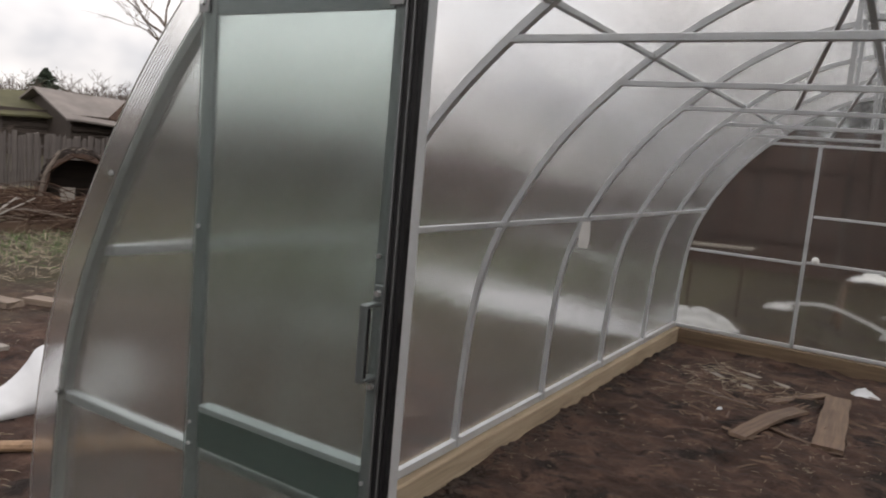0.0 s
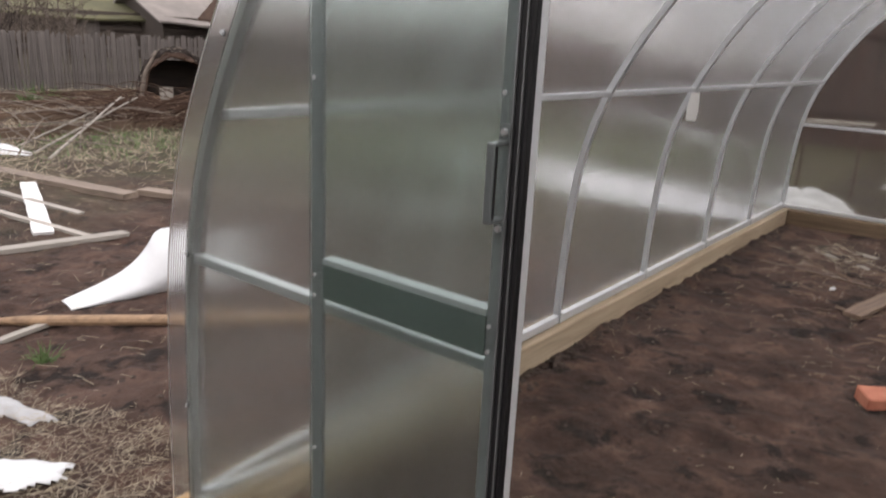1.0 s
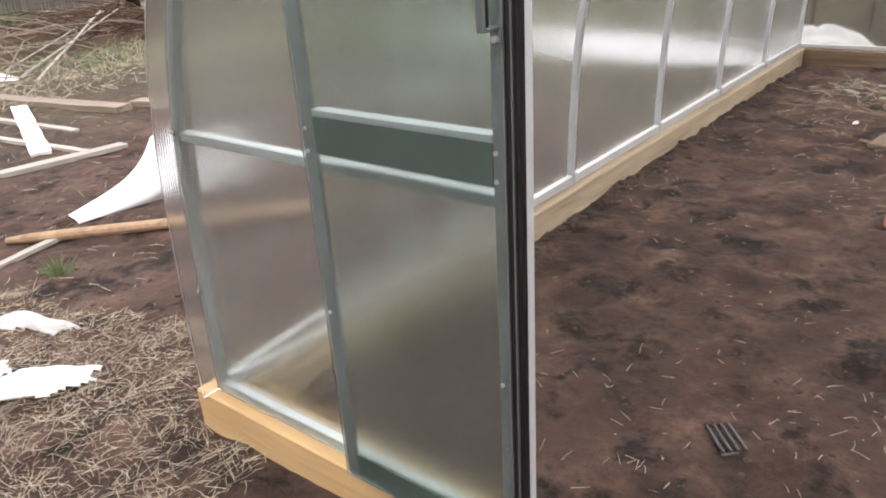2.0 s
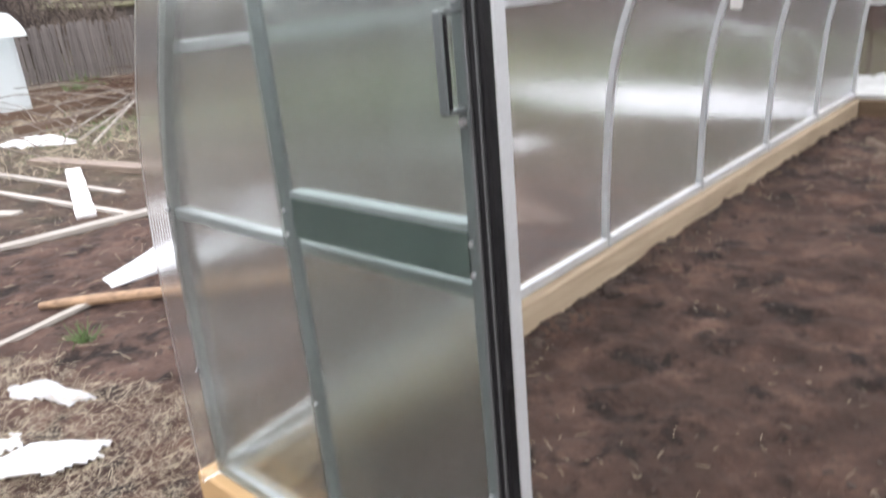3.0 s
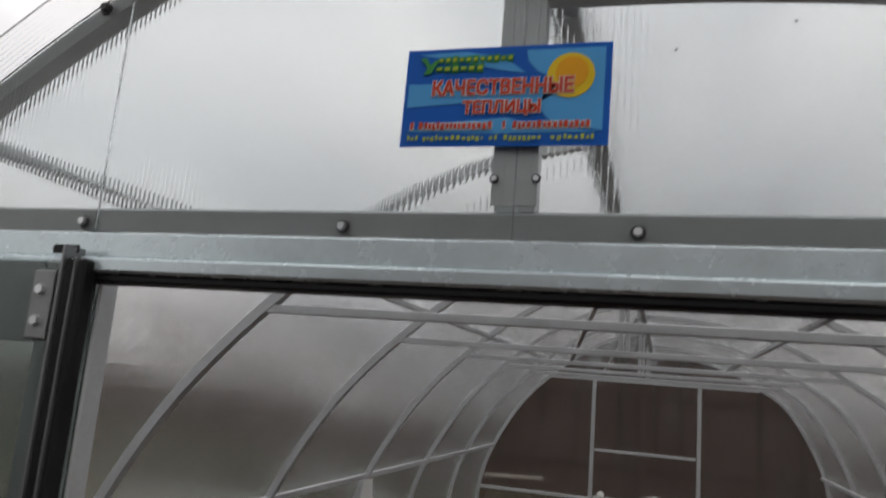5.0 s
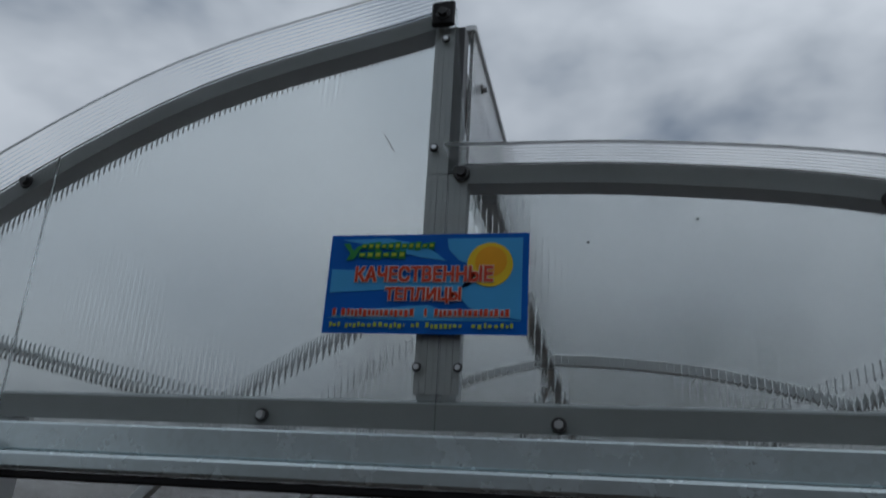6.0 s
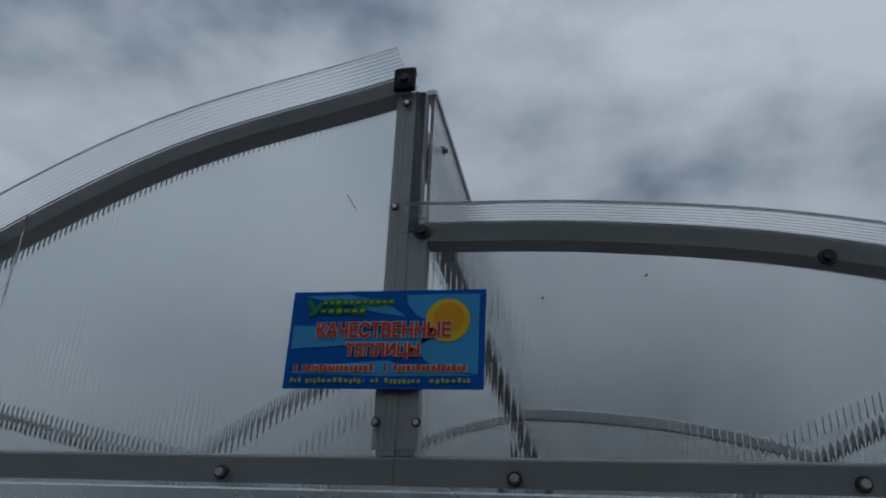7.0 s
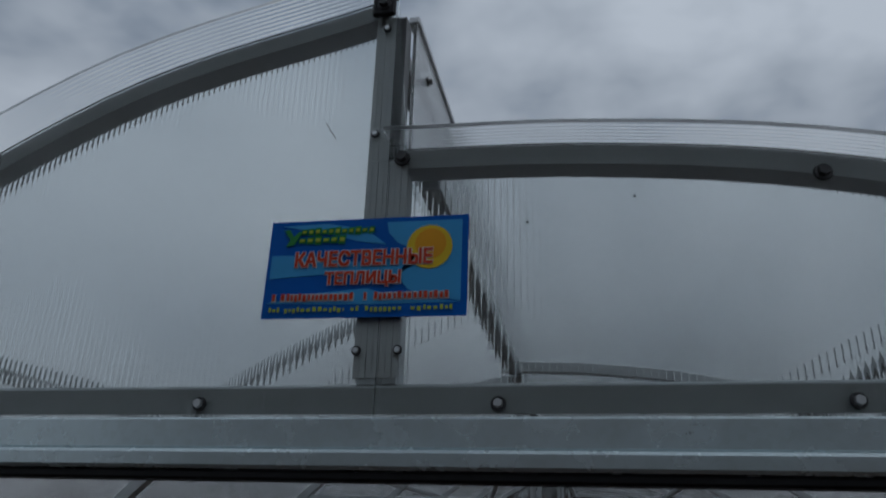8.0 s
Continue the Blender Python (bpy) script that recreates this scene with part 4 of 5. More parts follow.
crumple("white_film", (-2.55, -0.42), (0.9, 0.36), 0.07, 30, WHITE, "crumpled white plastic film lying on straw", "film", 21, 0.95, fold=3.2, n=40)
crumple("white_film", (-2.16, -0.22), (0.55, 0.26), 0.06, 48, WHITE, "crumpled white plastic film lying on straw", "film", 22, 0.6)
crumple("white_film", (-2.62, -0.06), (0.6, 0.22), 0.05, 20, DUSTY, "thin torn white film lying on straw", "film", 30, 0.9, fold=3.0, n=34)
crumple("white_sheet_pile", (-3.3, 6.25), (3.7, 1.75), 0.12, -14, DUSTY, "long low heap of white protective film behind the wall", "film", 23, 0.25, n=34)
crumple("white_sheet_pile", (-1.42, 6.8), (1.0, 0.6), 0.24, 10, DUSTY, "heap of white protective film by the rear corner", "film", 24, 0.25)
crumple("white_sheet_pile", (-3.7, 3.85), (0.7, 0.55), 0.10, 40, DUSTY, "crumpled white protective film in the yard", "film", 25, 0.3)
board("board", (-2.65, 2.62), (-2.05, 2.38), 0.16, 0.03, OLDPLANK, "brown board lying outside the side wall")
crumple("white_sheet_pile", (0.38, 7.9), (0.42, 0.3), 0.26, 0, DUSTY, "heap of white protective film behind the rear gable", "film", 26, 0.3)
crumple("white_sheet_pile", (0.55, 9.6), (0.9, 0.3), 0.16, 10, DUSTY, "crumpled white film further behind the rear gable", "film", 27, 0.4)
crumple("white_sheet_pile", (-0.9, 8.9), (0.5, 0.25), 0.10, 40, DUSTY, "small crumpled white film behind the rear gable", "film", 28, 0.4)


crumple("white_sheet_pile", (0.95, 7.75), (1.1, 0.6), 0.42, 15, DUSTY, "tall heap of dusty white film against the rear gable", "film", 29, 0.3, n=30)


def low_rail():
    """A pale bar nailed to two stakes behind the rear corner."""
    f = empty("low_rail", (-1.44, 7.64, GZ))
    tagged(f, "pale wooden bar on two stakes behind the greenhouse", "rail")
    m = Matrix.Rotation(math.atan2(0.22, 0.58), 4, "Z")
    part("bar", boxed(-0.36, 0.36, -0.015, 0.015, 0.765, 0.800, 0.004, m), PALELATH, f)
    for x in (-0.27, 0.27):
        part("stake", boxed(x - 0.014, x + 0.014, 0.016, 0.04, 0, 0.79, 0.003, m), FENCE_D, f)


low_rail()


def strip(name, pts, width, label):
    """A springy polycarbonate strip bent through pts, standing on edge."""
    line = catmull([Vector(p) for p in pts], 8)
    bm = bmesh.new()
    rows = [[bm.verts.new(p + Vector((0, 0, dz)) + n * 0.003) for dz in (0, width) for n in (Vector((0, -1, 0)), Vector((0, 1, 0)))] for p in line]
    for r, s in zip(rows, rows[1:]):
        for a, b2 in ((0, 1), (1, 3), (3, 2), (2, 0)):
            bm.faces.new((r[a], r[b2], s[b2], s[a]))
    bm.faces.new((rows[0][0], rows[0][2], rows[0][3], rows[0][1]))
    bm.faces.new((rows[-1][0], rows[-1][1], rows[-1][3], rows[-1][2]))
    bmesh.ops.recalc_face_normals(bm, faces=bm.faces)
    return tagged(mesh_ob(name, bm, WHITE), label, "offcut")


strip("polycarbonate_strip", ((-0.75, 8.1, 0.13), (-0.35, 8.1, 0.17), (0.05, 8.0, 0.08), (0.4, 7.9, -0.05)), 0.035, "bent white strip lying against a heap")
strip("polycarbonate_strip", ((-2.6, 5.0, -0.05), (-2.75, 5.1, 0.45), (-2.55, 5.3, 0.72), (-2.0, 5.5, 0.62), (-1.75, 5.6, 0.3)), 0.06, "springy pale strip bowed above the ground")


def trestle():
    """A low sawhorse with torn film over its top."""
    t = empty("sawhorse", (0.02, 8.35, GZ))
    tagged(t, "low brown wooden sawhorse behind the rear gable", "sawhorse")
    part("beam", boxed(-0.24, 0.24, -0.03, 0.03, 0.47, 0.53, 0.006), OLDPLANK, t)
    for sx in (-1, 1):
        for sy in (-1, 1):
            bm = bmesh.new()
            tube(bm, [(sx * 0.27, sy * 0.17, 0), (sx * 0.23, sy * 0.03, 0.47)], 0.022, 6)
            part("leg", bm, OLDPLANK, t)
    t.rotation_euler = (0, 0, radians(12))


trestle()
f = crumple("torn_film", (0.04, 8.35), (0.62, 0.26), 0.14, 12, WHITE, "torn white film thrown over a sawhorse", "film", 71, 0.5)
f.location.z = GZ + 0.53


def straw_zone(r):
    while True:
        x, y = r.uniform(-3.7, -1.2), r.uniform(-1.35, 0.45)
        ragged = 0.3 * noise.noise((x * 2, y * 2, 4)) + 0.12 * noise.noise((x * 7, y * 7, 9)) + r.gauss(0, 0.06)
        if x > -3.3 + ragged and y > -0.95 + ragged and y < 0.02 + 0.42 * (x + 2.9) / 1.5 + 0.12 * noise.noise((x * 3, y * 3, 0)) and (x < -1.56 or y < -0.06):
            return x, y


blades("straw_bed", 7500, straw_zone, (0.014, 0.075), (0.0004, 0.0011), STRAW, "thick bed of dry straw and dead grass", "straw", 31, 0.025, 0.2)
blades("straw_litter", 1400, lambda r: (r.uniform(-6.5, -1.6), r.uniform(-0.5, 5.5)), (0.02, 0.10), (0.0006, 0.0018), STRAW, "dry stalks scattered over the yard", "straw", 32)
blades("dead_grass", 12000, lambda r: (r.uniform(-16, -6.6), r.uniform(0.5, 11)), (0.06, 0.24), (0.0012, 0.0035), STRAW, "matted dead grass over the garden", "grass", 33, 0.04, 0.5)
blades("green_grass", 520, lambda r: (r.gauss(-8.6, 0.8), r.gauss(3.6, 0.8)), (0.05, 0.16), (0.003, 0.006), GRASS, "patch of fresh green grass", "grass", 34, 0.02, 0.9)
blades("green_grass", 3000, lambda r: (r.uniform(-9, -3), r.uniform(5, 12)), (0.05, 0.2), (0.003, 0.008), GRASS, "patch of fresh green grass", "grass", 35, 0.02, 0.9)


def tuft(name, x, y, n, length, material, label, seed, spread=0.03, w=0.0025):
    rnd = random.Random(seed)
    bm = bmesh.new()
    for _ in range(n):
        a, lean = rnd.uniform(0, 6.283), rnd.uniform(0.15, 1.1)
        L = rnd.uniform(*length)
        p = Vector((rnd.gauss(0, spread), rnd.gauss(0, spread), 0))
        d = Vector((math.cos(a) * math.sin(lean), math.sin(a) * math.sin(lean), math.cos(lean)))
        tube(bm, [p, p + d * L * 0.5, p + d * L + Vector((0, 0, -L * 0.25 * lean))], [w, w * 0.8, w * 0.2], 3)
    ob = mesh_ob(name, bm, material)
    ob.location = (x, y, GZ)
    return tagged(ob, label, "grass")


tuft("grass_tuft", -2.94, 0.24, 46, (0.05, 0.13), GRASS, "small green grass tuft in bare soil", 41, 0.02)
tuft("grass_tuft", -13.3, 4.75, 120, (0.2, 0.5), GRASS, "fresh green clump by the fence", 42, 0.16, 0.009)
tuft("grass_tuft", -2.3, 1.0, 20, (0.03, 0.09), GRASS, "small green grass tuft in bare soil", 43, 0.02)


# ---------------------------------------------------------------- garden behind: beds, brushwood, shelter, fences
for i, (x, ya, yb) in enumerate(((-9.3, 2.2, 7.0), (-10.9, 2.0, 8.0), (-12.4, 1.8, 8.5), (-13.9, 2.0, 9.5))):
    board("bed_board", (x, ya), (x - 0.5, yb), 0.05, 0.17, OLDPLANK, "old brown board edging a garden bed", category="board", group="garden bed boards")


def brushwood(at, n, seed, label, reach=(1.2, 3.2), r0=0.014, mat=None):
    rnd = random.Random(seed)
    heap = empty("brushwood_heap", (at[0], at[1], GZ))
    tagged(heap, label, "brushwood")
    for _ in range(n):
        bm = bmesh.new()
        a = rnd.gauss(0.45, 0.45) + (3.14159 if rnd.random() < 0.5 else 0)
        L = rnd.uniform(*reach)
        p = Vector((rnd.gauss(0, 0.35), rnd.gauss(0, 0.5), rnd.uniform(0.0, 0.3)))
        d = Vector((math.cos(a), math.sin(a), rnd.uniform(-0.12, 0.22)))
        pts = [p + d * L * s + Vector((0, 0, 0.12 * math.sin(s * 3))) + Vector((rnd.uniform(-1, 1), rnd.uniform(-1, 1), 0)) * 0.05 for s in (0, 0.35, 0.7, 1.0)]
        for q in pts:
            q.z = max(q.z, 0.01)
        r = rnd.uniform(0.5, 1.2) * r0
        tube(bm, pts, [r, r * 0.85, r * 0.6, r * 0.3], 5)
        part("branch", bm, mat or TWIG, heap)
    return heap


brushwood((-9.8, 3.4), 20, 51, "tangled heap of pale dry branches", (1.0, 2.4), 0.009)
brushwood((-8.2, 1.6), 16, 52, "loose heap of thin pale branches", (0.8, 2.2), 0.009)
brushwood((-9.9, 4.95), 120, 53, "dense heap of brown dry branches", (0.6, 1.8), 0.012, RUST)
crumple("white_film", (-8.7, 2.2), (1.4, 0.5), 0.14, 30, WHITE, "pale torn film under thin branches", "film", 61, 0.5)


def pale_pole(a, b, r):
    """A long peeled pole propped on the brushwood."""
    bm = bmesh.new()
    a, b = Vector(a), Vector(b)
    pts = [a.lerp(b, t) + Vector((0.03 * noise.noise((t * 3, a.y, 1)), 0.03 * noise.noise((t * 3, a.y, 7)), 0)) for t in (0, 0.25, 0.5, 0.75, 1.0)]
    tube(bm, pts, [r, r * 0.95, r * 0.85, r * 0.75, r * 0.6], 7)
    return tagged(mesh_ob("pole", bm, PALELATH), "long pale peeled pole propped on a brushwood heap", "pole", "poles on the brushwood")


pale_pole((-7.85, 2.45, -0.03), (-10.2, 4.55, 0.36), 0.017)
pale_pole((-8.25, 2.45, -0.03), (-10.1, 4.75, 0.36), 0.014)
pale_pole((-8.6, 2.35, -0.03), (-10.3, 4.65, 0.34), 0.012)


def build_shelter():
    s = empty("rusty_shelter", (-13.09, 7.25, GZ))
    tagged(s, "low rusty barrel-roofed shelter with a dark opening", "shelter")
    arc = [Vector((0.75 * math.cos(a), 1.12 * math.sin(a))) for a in np.linspace(3.14159, 0, 15)]
    for i in range(3):
        bm = band(arc, -0.01 + 0.008 * (i % 2), 0.012 + 0.008 * (i % 2), -0.8 + i * 0.55, -0.8 + i * 0.55 + 0.62)
        for v in bm.verts:
            v.co += Vector((noise.noise(v.co * 2.5), 0, noise.noise(v.co * 2.5 + Vector((4, 0, 0))))) * 0.16
        part("roof_sheet", bm, RUST, s)
    part("back_board", boxed(-0.68, 0.68, 0.7, 0.75, 0, 0.95), DARKWALL, s)
    part("door_slab", boxed(-0.42, -0.12, -0.70, -0.66, 0, 0.40, 0.01), PALELATH, s, "pale slab leaning in the opening")
    bm = bmesh.new()
    tube(bm, [(-0.85, -0.85, 0), (-0.72, -0.85, 0.7), (-0.45, -0.85, 1.2)], [0.05, 0.045, 0.03], 7)
    part("prop_pole", bm, TWIG, s, "pale crooked prop")
    rnd = random.Random(58)
    for nm, mt, n in (("brushwood_cover", BARK, 70), ("twig_cover", TWIG, 16)):
        bm = bmesh.new()
        for _ in range(n):
            a, y, L = rnd.uniform(0.5, 2.9), rnd.uniform(-0.85, 0.7), rnd.uniform(0.25, 0.7)
            turn = rnd.uniform(-0.8, 0.8)
            pts = []
            for q in (0, 0.35, 0.7, 1.0):
                b = a + (q - 0.5) * L * math.cos(turn)
                up = rnd.uniform(0.06, 0.17)
                pts.append((math.cos(b) * (0.75 + up), y + (q - 0.5) * L * math.sin(turn), max(math.sin(b) * (1.12 + up), 0.02)))
            w = rnd.uniform(0.012, 0.026)
            tube(bm, pts, [w, w * 0.9, w * 0.7, w * 0.4], 4)
        part(nm, bm, mt, s, "dry branches heaped over the roof")
    s.rotation_euler = (0, 0, radians(62))
    s.scale = (0.82, 0.82, 0.82)


build_shelter()
brushwood((-12.1, 6.1), 26, 57, "brown brushwood piled by the shelter", (0.5, 1.5), 0.012, RUST)


def picket(h, w, seed):
    rnd = random.Random(seed)
    bm = bmesh.new()
    box(bm, -w / 2, w / 2, -0.011, 0.011, 0, h)
    for v in bm.verts:
        if v.co.z > h / 2:
            v.co.x += rnd.uniform(-0.03, 0.03)
            v.co.z += rnd.uniform(-0.05, 0.05)
    me = bpy.data.meshes.new("picket")
    bm.to_mesh(me)
    bm.free()
    return me


def build_fence(name, label, origin, turn, near, length, h, material, seed, pitch=0.105):
    """A board fence along its own x; pickets between near[0] and near[1] are pieces, the rest one mesh."""
    rnd = random.Random(seed)
    fe = empty(name, (*origin, GZ))
    tagged(fe, label, "fence")
    kinds = []
    tight = 1.28 if pitch > 0.09 else 1.0
    for i in range(9):
        me = picket(h * rnd.uniform(0.93, 1.07), rnd.uniform(0.68, 0.9) * pitch * tight, seed + i)
        me.materials.append(material)
        kinds.append(me)
    rest_v, rest_f = [], []
    x = -length / 2
    while x < length / 2:
        me = rnd.choice(kinds)
        m = Matrix.Translation((x, rnd.uniform(-0.008, 0.008), rnd.uniform(-0.02, 0.0))) @ Matrix.Rotation(rnd.gauss(0, 0.022), 4, "Y")
        if near[0] < x < near[1]:
            ob = new("picket", me)
            ob.parent = fe
            ob.matrix_basis = m
        else:
            k = len(rest_v)
            rest_v += [tuple(m @ v.co) for v in me.vertices]
            rest_f += [tuple(k + i for i in p.vertices) for p in me.polygons]
        x += pitch * rnd.uniform(0.9, 1.15)
    me = bpy.data.meshes.new("far_pickets")
    me.from_pydata(rest_v, [], rest_f)
    me.materials.append(material)
    ob = new("far_pickets", me)
    ob.parent = fe
    tagged(ob, kind="stuff")
    for z in (h * 0.25, h * 0.78):
        part("fence_rail", boxed(-length / 2, length / 2, 0.022, 0.062, z - 0.035, z + 0.035), material, fe)
    x = -length / 2
    while x < length / 2:
        part("fence_post", boxed(x - 0.05, x + 0.05, 0.064, 0.16, 0, h * 1.03, 0.01), material, fe)
        x += 2.6
    fe.rotation_euler = (0, 0, radians(turn))
    return fe


build_fence("picket_fence", "long grey weathered picket fence behind the garden", (-16.4, 7.0), 98, (-8, 8), 64, 1.17, OLDWOOD, 70, 0.072)
build_fence("board_fence", "tall dark brown board fence behind the greenhouse", (1.0, 13.2), 184, (-5, 7), 34, 2.35, FENCE_D, 80, 0.10)


# ---------------------------------------------------------------- sheds beyond the fence
def shed(name, at, turn, w, d, eave, ridge, wallmat, roofmat, label):
    s = empty(name, (*at, GZ))
    tagged(s, label, "shed")
    bm = bmesh.new()
    box(bm, -w / 2, w / 2, -d / 2, d / 2, 0, eave)
    for sx in (-1, 1):
        f = [bm.verts.new((sx * (w / 2 - t), y, z)) for t in (0, 0.1) for y, z in ((-d / 2, eave), (0, ridge - 0.08), (d / 2, eave))]
        bm.faces.new(f[:3])
        bm.faces.new(f[3:][::-1])
        for i in range(3):
            j = (i + 1) % 3
            bm.faces.new((f[i], f[i + 3], f[j + 3], f[j]))
    bmesh.ops.recalc_face_normals(bm, faces=bm.faces)
    part("wall", bm, wallmat, s)
    for i in range(int(eave / 0.28)):
        part("log_course", boxed(-w / 2 - 0.05, w / 2 + 0.05, -d / 2 - 0.06, -d / 2 - 0.003, i * 0.28 + 0.02, i * 0.28 + 0.26, 0.05), wallmat, s)
    for sy in (-1, 1):
        bm = bmesh.new()
        n = 12
        rows = []
        for i in range(n + 1):
            x = -w / 2 - 0.4 + (w + 0.8) * i / n
            sag = -0.10 * math.sin(3.14159 * i / n) + 0.05 * noise.noise((x, sy, at[0]))
            rows.append([bm.verts.new((x, sy * y, z + sag * 1.5)) for y, z in ((0, ridge), (d / 2 + 0.45, eave - 0.25), (d / 2 + 0.45, eave - 0.17), (0, ridge + 0.09))])
        for r, q in zip(rows, rows[1:]):
            for i in range(4):
                j = (i + 1) % 4
                bm.faces.new((r[i], r[j], q[j], q[i]))
        bm.faces.new(rows[0][::-1])
        bm.faces.new(rows[-1])
        bmesh.ops.recalc_face_normals(bm, faces=bm.faces)
        part("roof_slope", bm, roofmat, s)
    part("door", boxed(-0.5, 0.5, -d / 2 - 0.10, -d / 2 - 0.062, 0.05, 1.8), OLDWOOD, s)
    s.rotation_euler = (0, 0, radians(turn))
    return s


shed("old_shed", (-32.0, 21.3), 86, 8.0, 5.0, 1.85, 2.85, DARKWALL, ROOF, "old dark log shed with a sagging pale roof")
shed("old_shed", (-35.0, 16.4), 64, 6.0, 5.0, 1.95, 2.8, DARKWALL, MOSS, "low old shed with a mossy green roof")
shed("old_shed", (-24.45, 18.65), 165, 5.0, 3.0, 2.0, 3.9, DARKWALL, RUST, "dark shed with a steep brown roof")


# neighbour's greenhouse, white from outside
def neighbour_house():
    s = empty("neighbour_greenhouse", (-13.0, 3.05, GZ))
    tagged(s, "neighbour's pale polycarbonate greenhouse with a shallow arched roof", "greenhouse")
    roof = catmull([Vector(p) for p in ((-1.62, 1.52), (-1.2, 1.74), (-0.6, 1.90), (0.0, 1.95), (0.6, 1.90), (1.2, 1.74), (1.5, 1.62), (1.62, 1.50))], 4)
    part("cover", band(roof, 0.0, 0.02, -2.6, 0.75), POLY_WHITE, s)
    part("side_sheet", boxed(1.194, 1.2, -2.5, 0.6, 0, 1.73), POLY_WHITE, s)
    part("side_sheet", boxed(-1.2, -1.194, -2.5, 0.6, 0, 1.73), POLY_WHITE, s)
    for y in (-2.45, -1.4, -0.4, 0.56):
        part("hoop", band(roof[3:-3], -0.04, -0.004, y - 0.02, y + 0.02), STEEL, s)
        for x in (-1.175, 1.175):
            part("post", boxed(x - 0.018, x + 0.018, y - 0.018, y + 0.018, 0, 1.70), STEEL, s)
    bm = bmesh.new()
    line = [p for p in roof if abs(p.x) < 1.19]
    edge = [(-1.19, 0.0)] + [(p.x, p.y - 0.006) for p in line] + [(1.19, 0.0)]
    f = [bm.verts.new((x, 0.586, z)) for x, z in edge]
    g = [bm.verts.new((x, 0.592, z)) for x, z in edge]
    bm.faces.new(f)
    bm.faces.new(g[::-1])
    for i in range(len(f)):
        k = (i + 1) % len(f)
        bm.faces.new((f[i], g[i], g[k], f[k]))
    bmesh.ops.recalc_face_normals(bm, faces=bm.faces)
    part("end_sheet", bm, POLY_WHITE, s)
    s.rotation_euler = (0, 0, radians(-8))
    s.scale = (0.78, 0.78, 0.74)


neighbour_house()


# ---------------------------------------------------------------- trees
def grow(bm, p, d, L, r, depth, rnd, droop=0.0):
    q = p + d * L
    mid = p + d * L * 0.5 + Vector((rnd.uniform(-1, 1), rnd.uniform(-1, 1), rnd.uniform(-1, 1))) * L * 0.06
    tube(bm, [p, mid, q], [r, r * 0.82, r * 0.62], 5 if depth > 2 else 3)
    if depth == 0:
        return
    for _ in range(rnd.choice((2, 3, 3))):
        nd = (d + Vector((rnd.uniform(-1, 1), rnd.uniform(-1, 1), rnd.uniform(-0.35, 0.75))) * 0.75).normalized()
        grow(bm, p + d * L * rnd.uniform(0.55, 1.0), nd, L * rnd.uniform(0.55, 0.82), r * 0.55, depth - 1, rnd)


def bare_tree(at, h, seed, label, depth=5):
    rnd = random.Random(seed)
    t = empty("bare_tree", (*at, GZ))
    tagged(t, label, "tree")
    bm = bmesh.new()
    tube(bm, [(0, 0, 0), (0.05, 0.02, h * 0.18), (-0.04, 0.05, h * 0.36)], [h * 0.018, h * 0.015, h * 0.012], 8)
    part("trunk", bm, BARK, t)
    bm = bmesh.new()
    for k in range(5):
        a = k * 1.3 + rnd.random()
        grow(bm, Vector((-0.02, 0.03, h * rnd.uniform(0.2, 0.355))), Vector((math.cos(a) * 0.6, math.sin(a) * 0.6, 1)).normalized(), h * 0.22, h * 0.008, depth, rnd)
    part("crown", bm, TWIG, t)


bare_tree((-21.5, 16.5), 10.5, 90, "tall leafless birch with fine twigs")
bare_tree((-24.0, 27.0), 9.0, 91, "leafless garden tree beyond the fence")


def conifer(at, h, seed):
    rnd = random.Random(seed)
    t = empty("spruce_tree", (*at, GZ))
    tagged(t, "dark green spruce above the sheds", "tree")
    bm = bmesh.new()
    tube(bm, [(0, 0, 0), (0, 0, h * 0.5), (0, 0, h)], [0.16, 0.1, 0.02], 7)
    part("trunk", bm, BARK, t)
    bm = bmesh.new()
    for i in range(260):
        z = h * (0.12 + 0.88 * rnd.random() ** 0.8)
        L = (1.02 - z / h) * h * 1.05 * rnd.uniform(0.6, 1.15)
        a = rnd.uniform(0, 6.283)
        d = Vector((math.cos(a), math.sin(a), -0.25))
        p = Vector((0, 0, z))
        sd = Vector((-math.sin(a), math.cos(a), 0))
        for s in (0.25, 0.5, 0.75, 1.0):
            for k in (-1, 1):
                q = p + d * L * s
                tube(bm, [q, q + (sd * k + d * 0.7) * L * 0.3 * rnd.uniform(0.5, 1) + Vector((0, 0, rnd.uniform(-0.15, 0.1)))], [0.10 * (1.2 - s * 0.6), 0.02], 3)
    part("crown", bm, NEEDLE, t)


conifer((-50.0, 27.5), 5.0, 95)


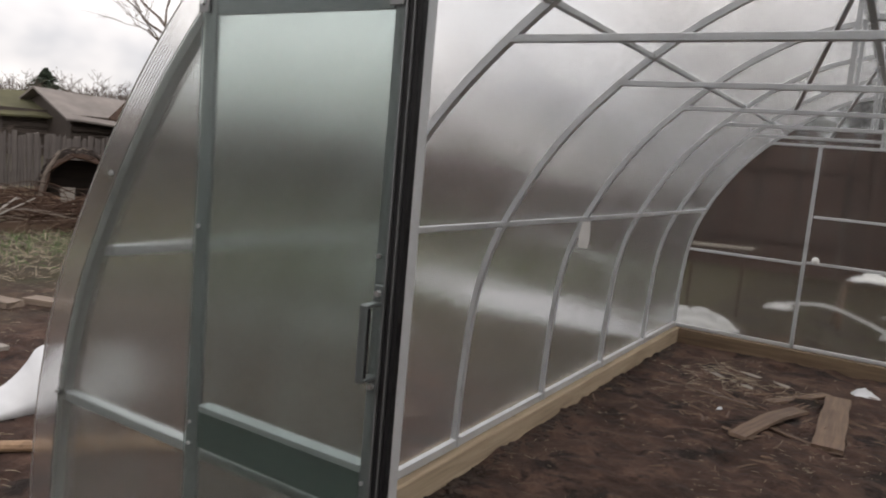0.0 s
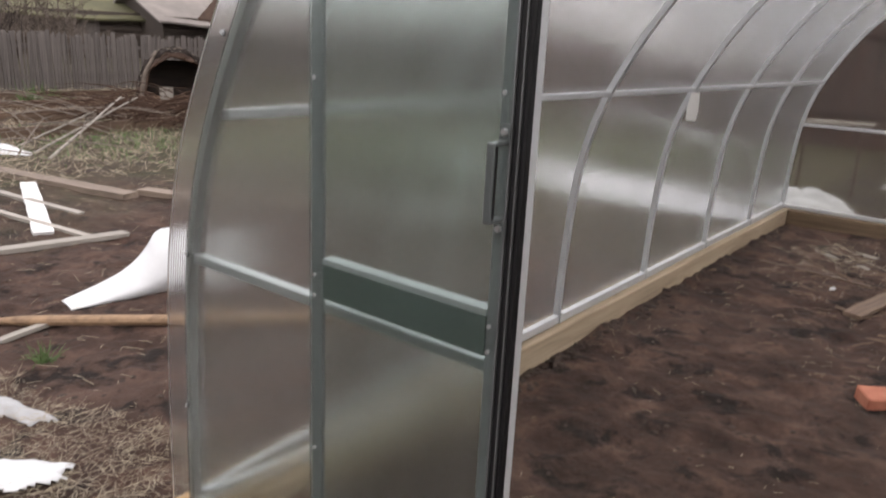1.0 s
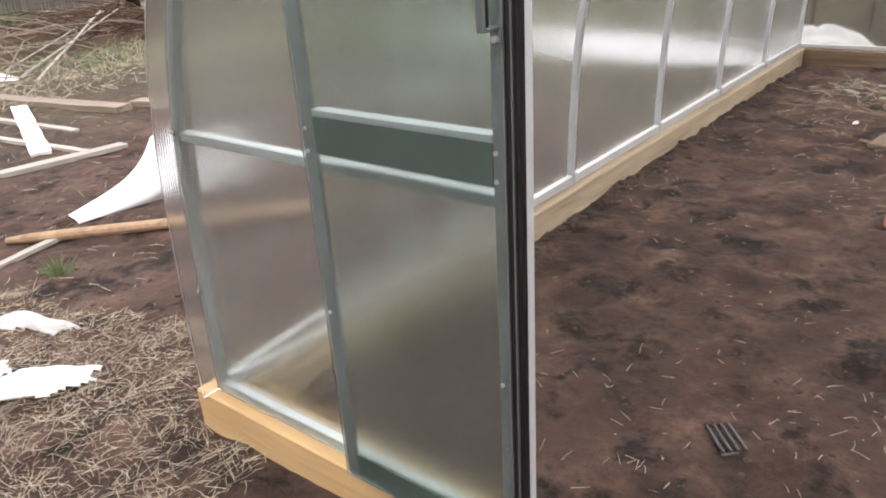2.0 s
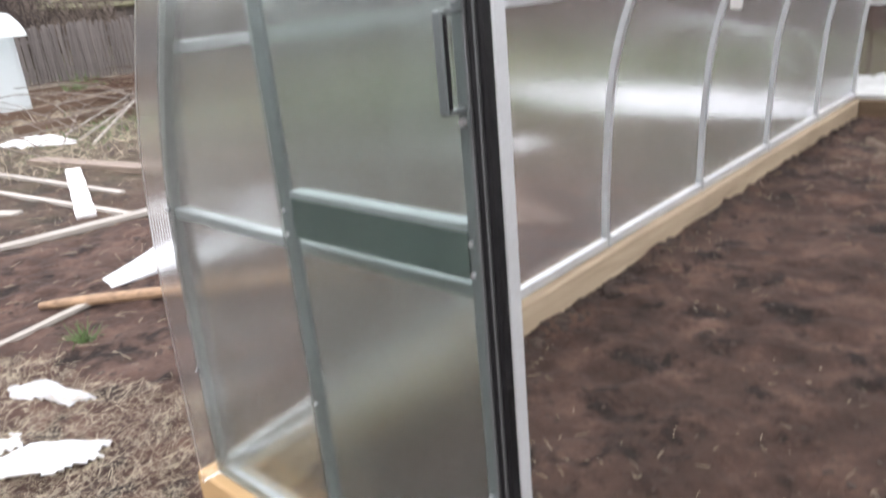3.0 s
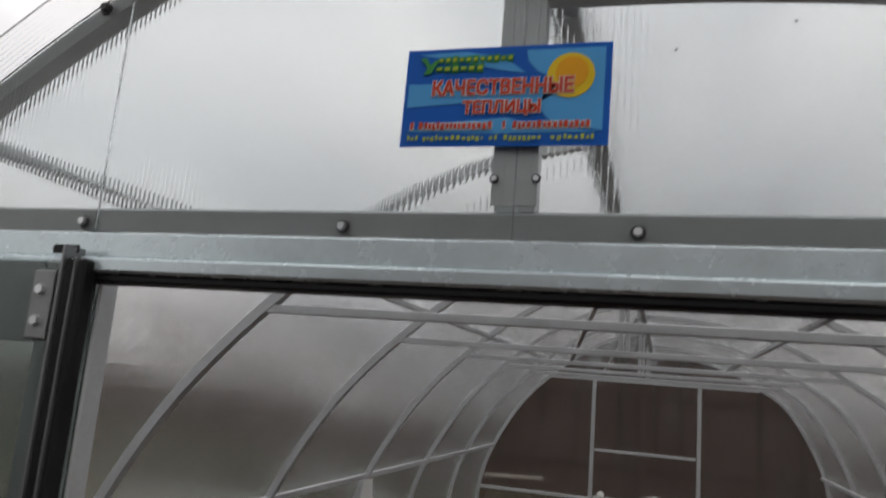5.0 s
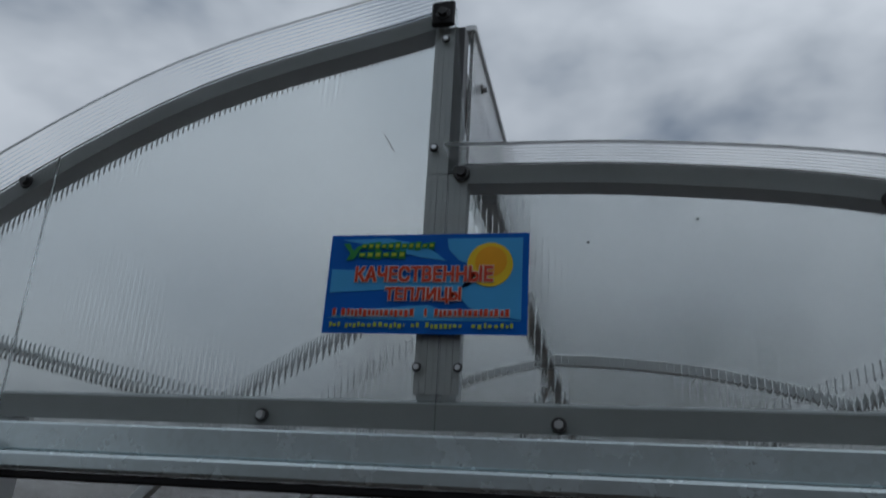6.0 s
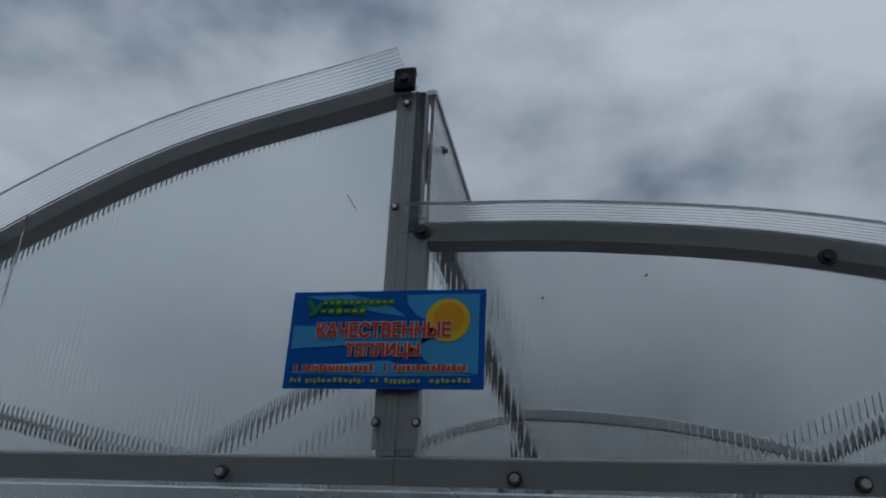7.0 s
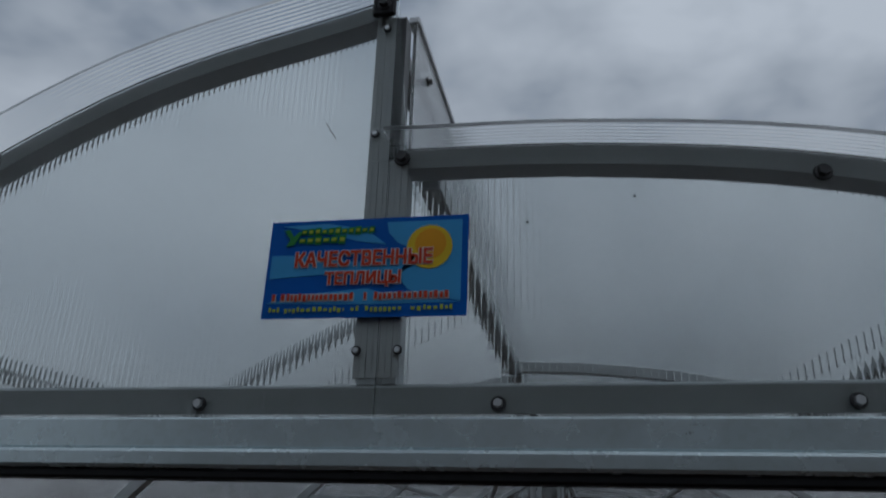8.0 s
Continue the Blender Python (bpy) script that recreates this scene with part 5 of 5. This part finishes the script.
def woods(name, n, spot, height, seed, label, mat=None):
    """A belt of bare thin trees and saplings, far off."""
    rnd = random.Random(seed)
    verts, faces = [], []

    def stick(p, q, r):
        k = len(verts)
        d = (q - p).normalized()
        u = d.orthogonal().normalized()
        v = d.cross(u)
        for c, s in ((p, r), (q, r * 0.35)):
            for a in (0, 2.094, 4.189):
                verts.append(tuple(c + (u * math.cos(a) + v * math.sin(a)) * s))
        for i in range(3):
            j = (i + 1) % 3
            faces.append((k + i, k + j, k + 3 + j, k + 3 + i))
    for _ in range(n):
        x, y = spot(rnd)
        h = rnd.uniform(*height)
        base = Vector((x, y, GZ))
        top = base + Vector((rnd.gauss(0, 0.3), rnd.gauss(0, 0.3), h))
        stick(base, top, h * 0.008)
        for _ in range(22):
            s = rnd.uniform(0.08, 0.95)
            p = base.lerp(top, s)
            a = rnd.uniform(0, 6.283)
            L = h * (0.34 - 0.24 * s) * rnd.uniform(0.6, 1.3)
            q = p + Vector((math.cos(a) * 0.75, math.sin(a) * 0.75, rnd.uniform(0.35, 1.0))) * L
            stick(p, q, h * 0.0042)
            for _ in range(2):
                w = p.lerp(q, rnd.uniform(0.3, 0.9))
                stick(w, w + Vector((rnd.uniform(-1, 1), rnd.uniform(-1, 1), rnd.uniform(0, 1))) * L * 0.5, h * 0.0028)
    me = bpy.data.meshes.new(name)
    me.from_pydata(verts, [], faces)
    me.materials.append(mat or BARK)
    return tagged(new(name, me), label, "woods", kind="stuff")


def arc_spot(d0, d1, a0, a1):
    def f(r):
        d, a = r.uniform(d0, d1), radians(r.uniform(a0, a1))
        return -math.sin(a) * d, math.cos(a) * d
    return f


woods("bare_woods", 1500, arc_spot(52, 80, -75, 100), (3.0, 5.2), 101, "distant belt of bare brown woods", SCRUB)
woods("bare_woods", 1300, arc_spot(44, 68, 50, 80), (2.4, 3.9), 105, "dense bare woods behind the sheds", SCRUB)
woods("bare_woods", 130, arc_spot(20, 30, -14, 16), (4.5, 7.0), 106, "bare trees close behind the board fence")
woods("bare_thicket", 260, lambda r: (r.uniform(-23, -17.6), r.uniform(-1, 6.5)), (1.3, 2.6), 107, "dense leafless bushes right behind the picket fence")
woods("bare_thicket", 900, arc_spot(22, 44, 20, 53), (1.2, 3.4), 102, "brown leafless thicket behind the fence")
woods("bare_thicket", 420, arc_spot(22, 46, 65, 100), (1.0, 2.9), 104, "brown leafless scrub beside the sheds", SCRUB)
woods("bare_thicket", 500, arc_spot(18, 32, -50, 40), (2.2, 4.2), 103, "brown leafless thicket behind the board fence")


# ---------------------------------------------------------------- unseen house added behind the camera to block sky light and darken reflections
def sky_blocker_house():
    h = empty("unseen_sky_blocker", (0.5, -11.0, GZ))
    tagged(h, "unseen dark house added behind the camera to block sky and darken reflections", "house")
    part("wall", boxed(-8, 8, -5, 0, 0, 3.0), DARKWALL, h)
    for i in range(10):
        part("log_course", boxed(-8.1, 8.1, 0.004, 0.10, i * 0.3 + 0.01, i * 0.3 + 0.29, 0.06), DARKWALL, h)
    for sy in (-1, 1):
        bm = bmesh.new()
        vs = [bm.verts.new((x, -2.5 + sy * y, z)) for x in (-8.6, 8.6) for y, z in ((0, 5.2), (3.2, 2.85), (3.2, 2.97), (0, 5.33))]
        bm.faces.new(vs[:4])
        bm.faces.new(vs[4:][::-1])
        for i in range(4):
            j = (i + 1) % 4
            bm.faces.new((vs[i], vs[i + 4], vs[j + 4], vs[j]))
        bmesh.ops.recalc_face_normals(bm, faces=bm.faces)
        part("roof_slope", bm, RUST, h)


sky_blocker_house()
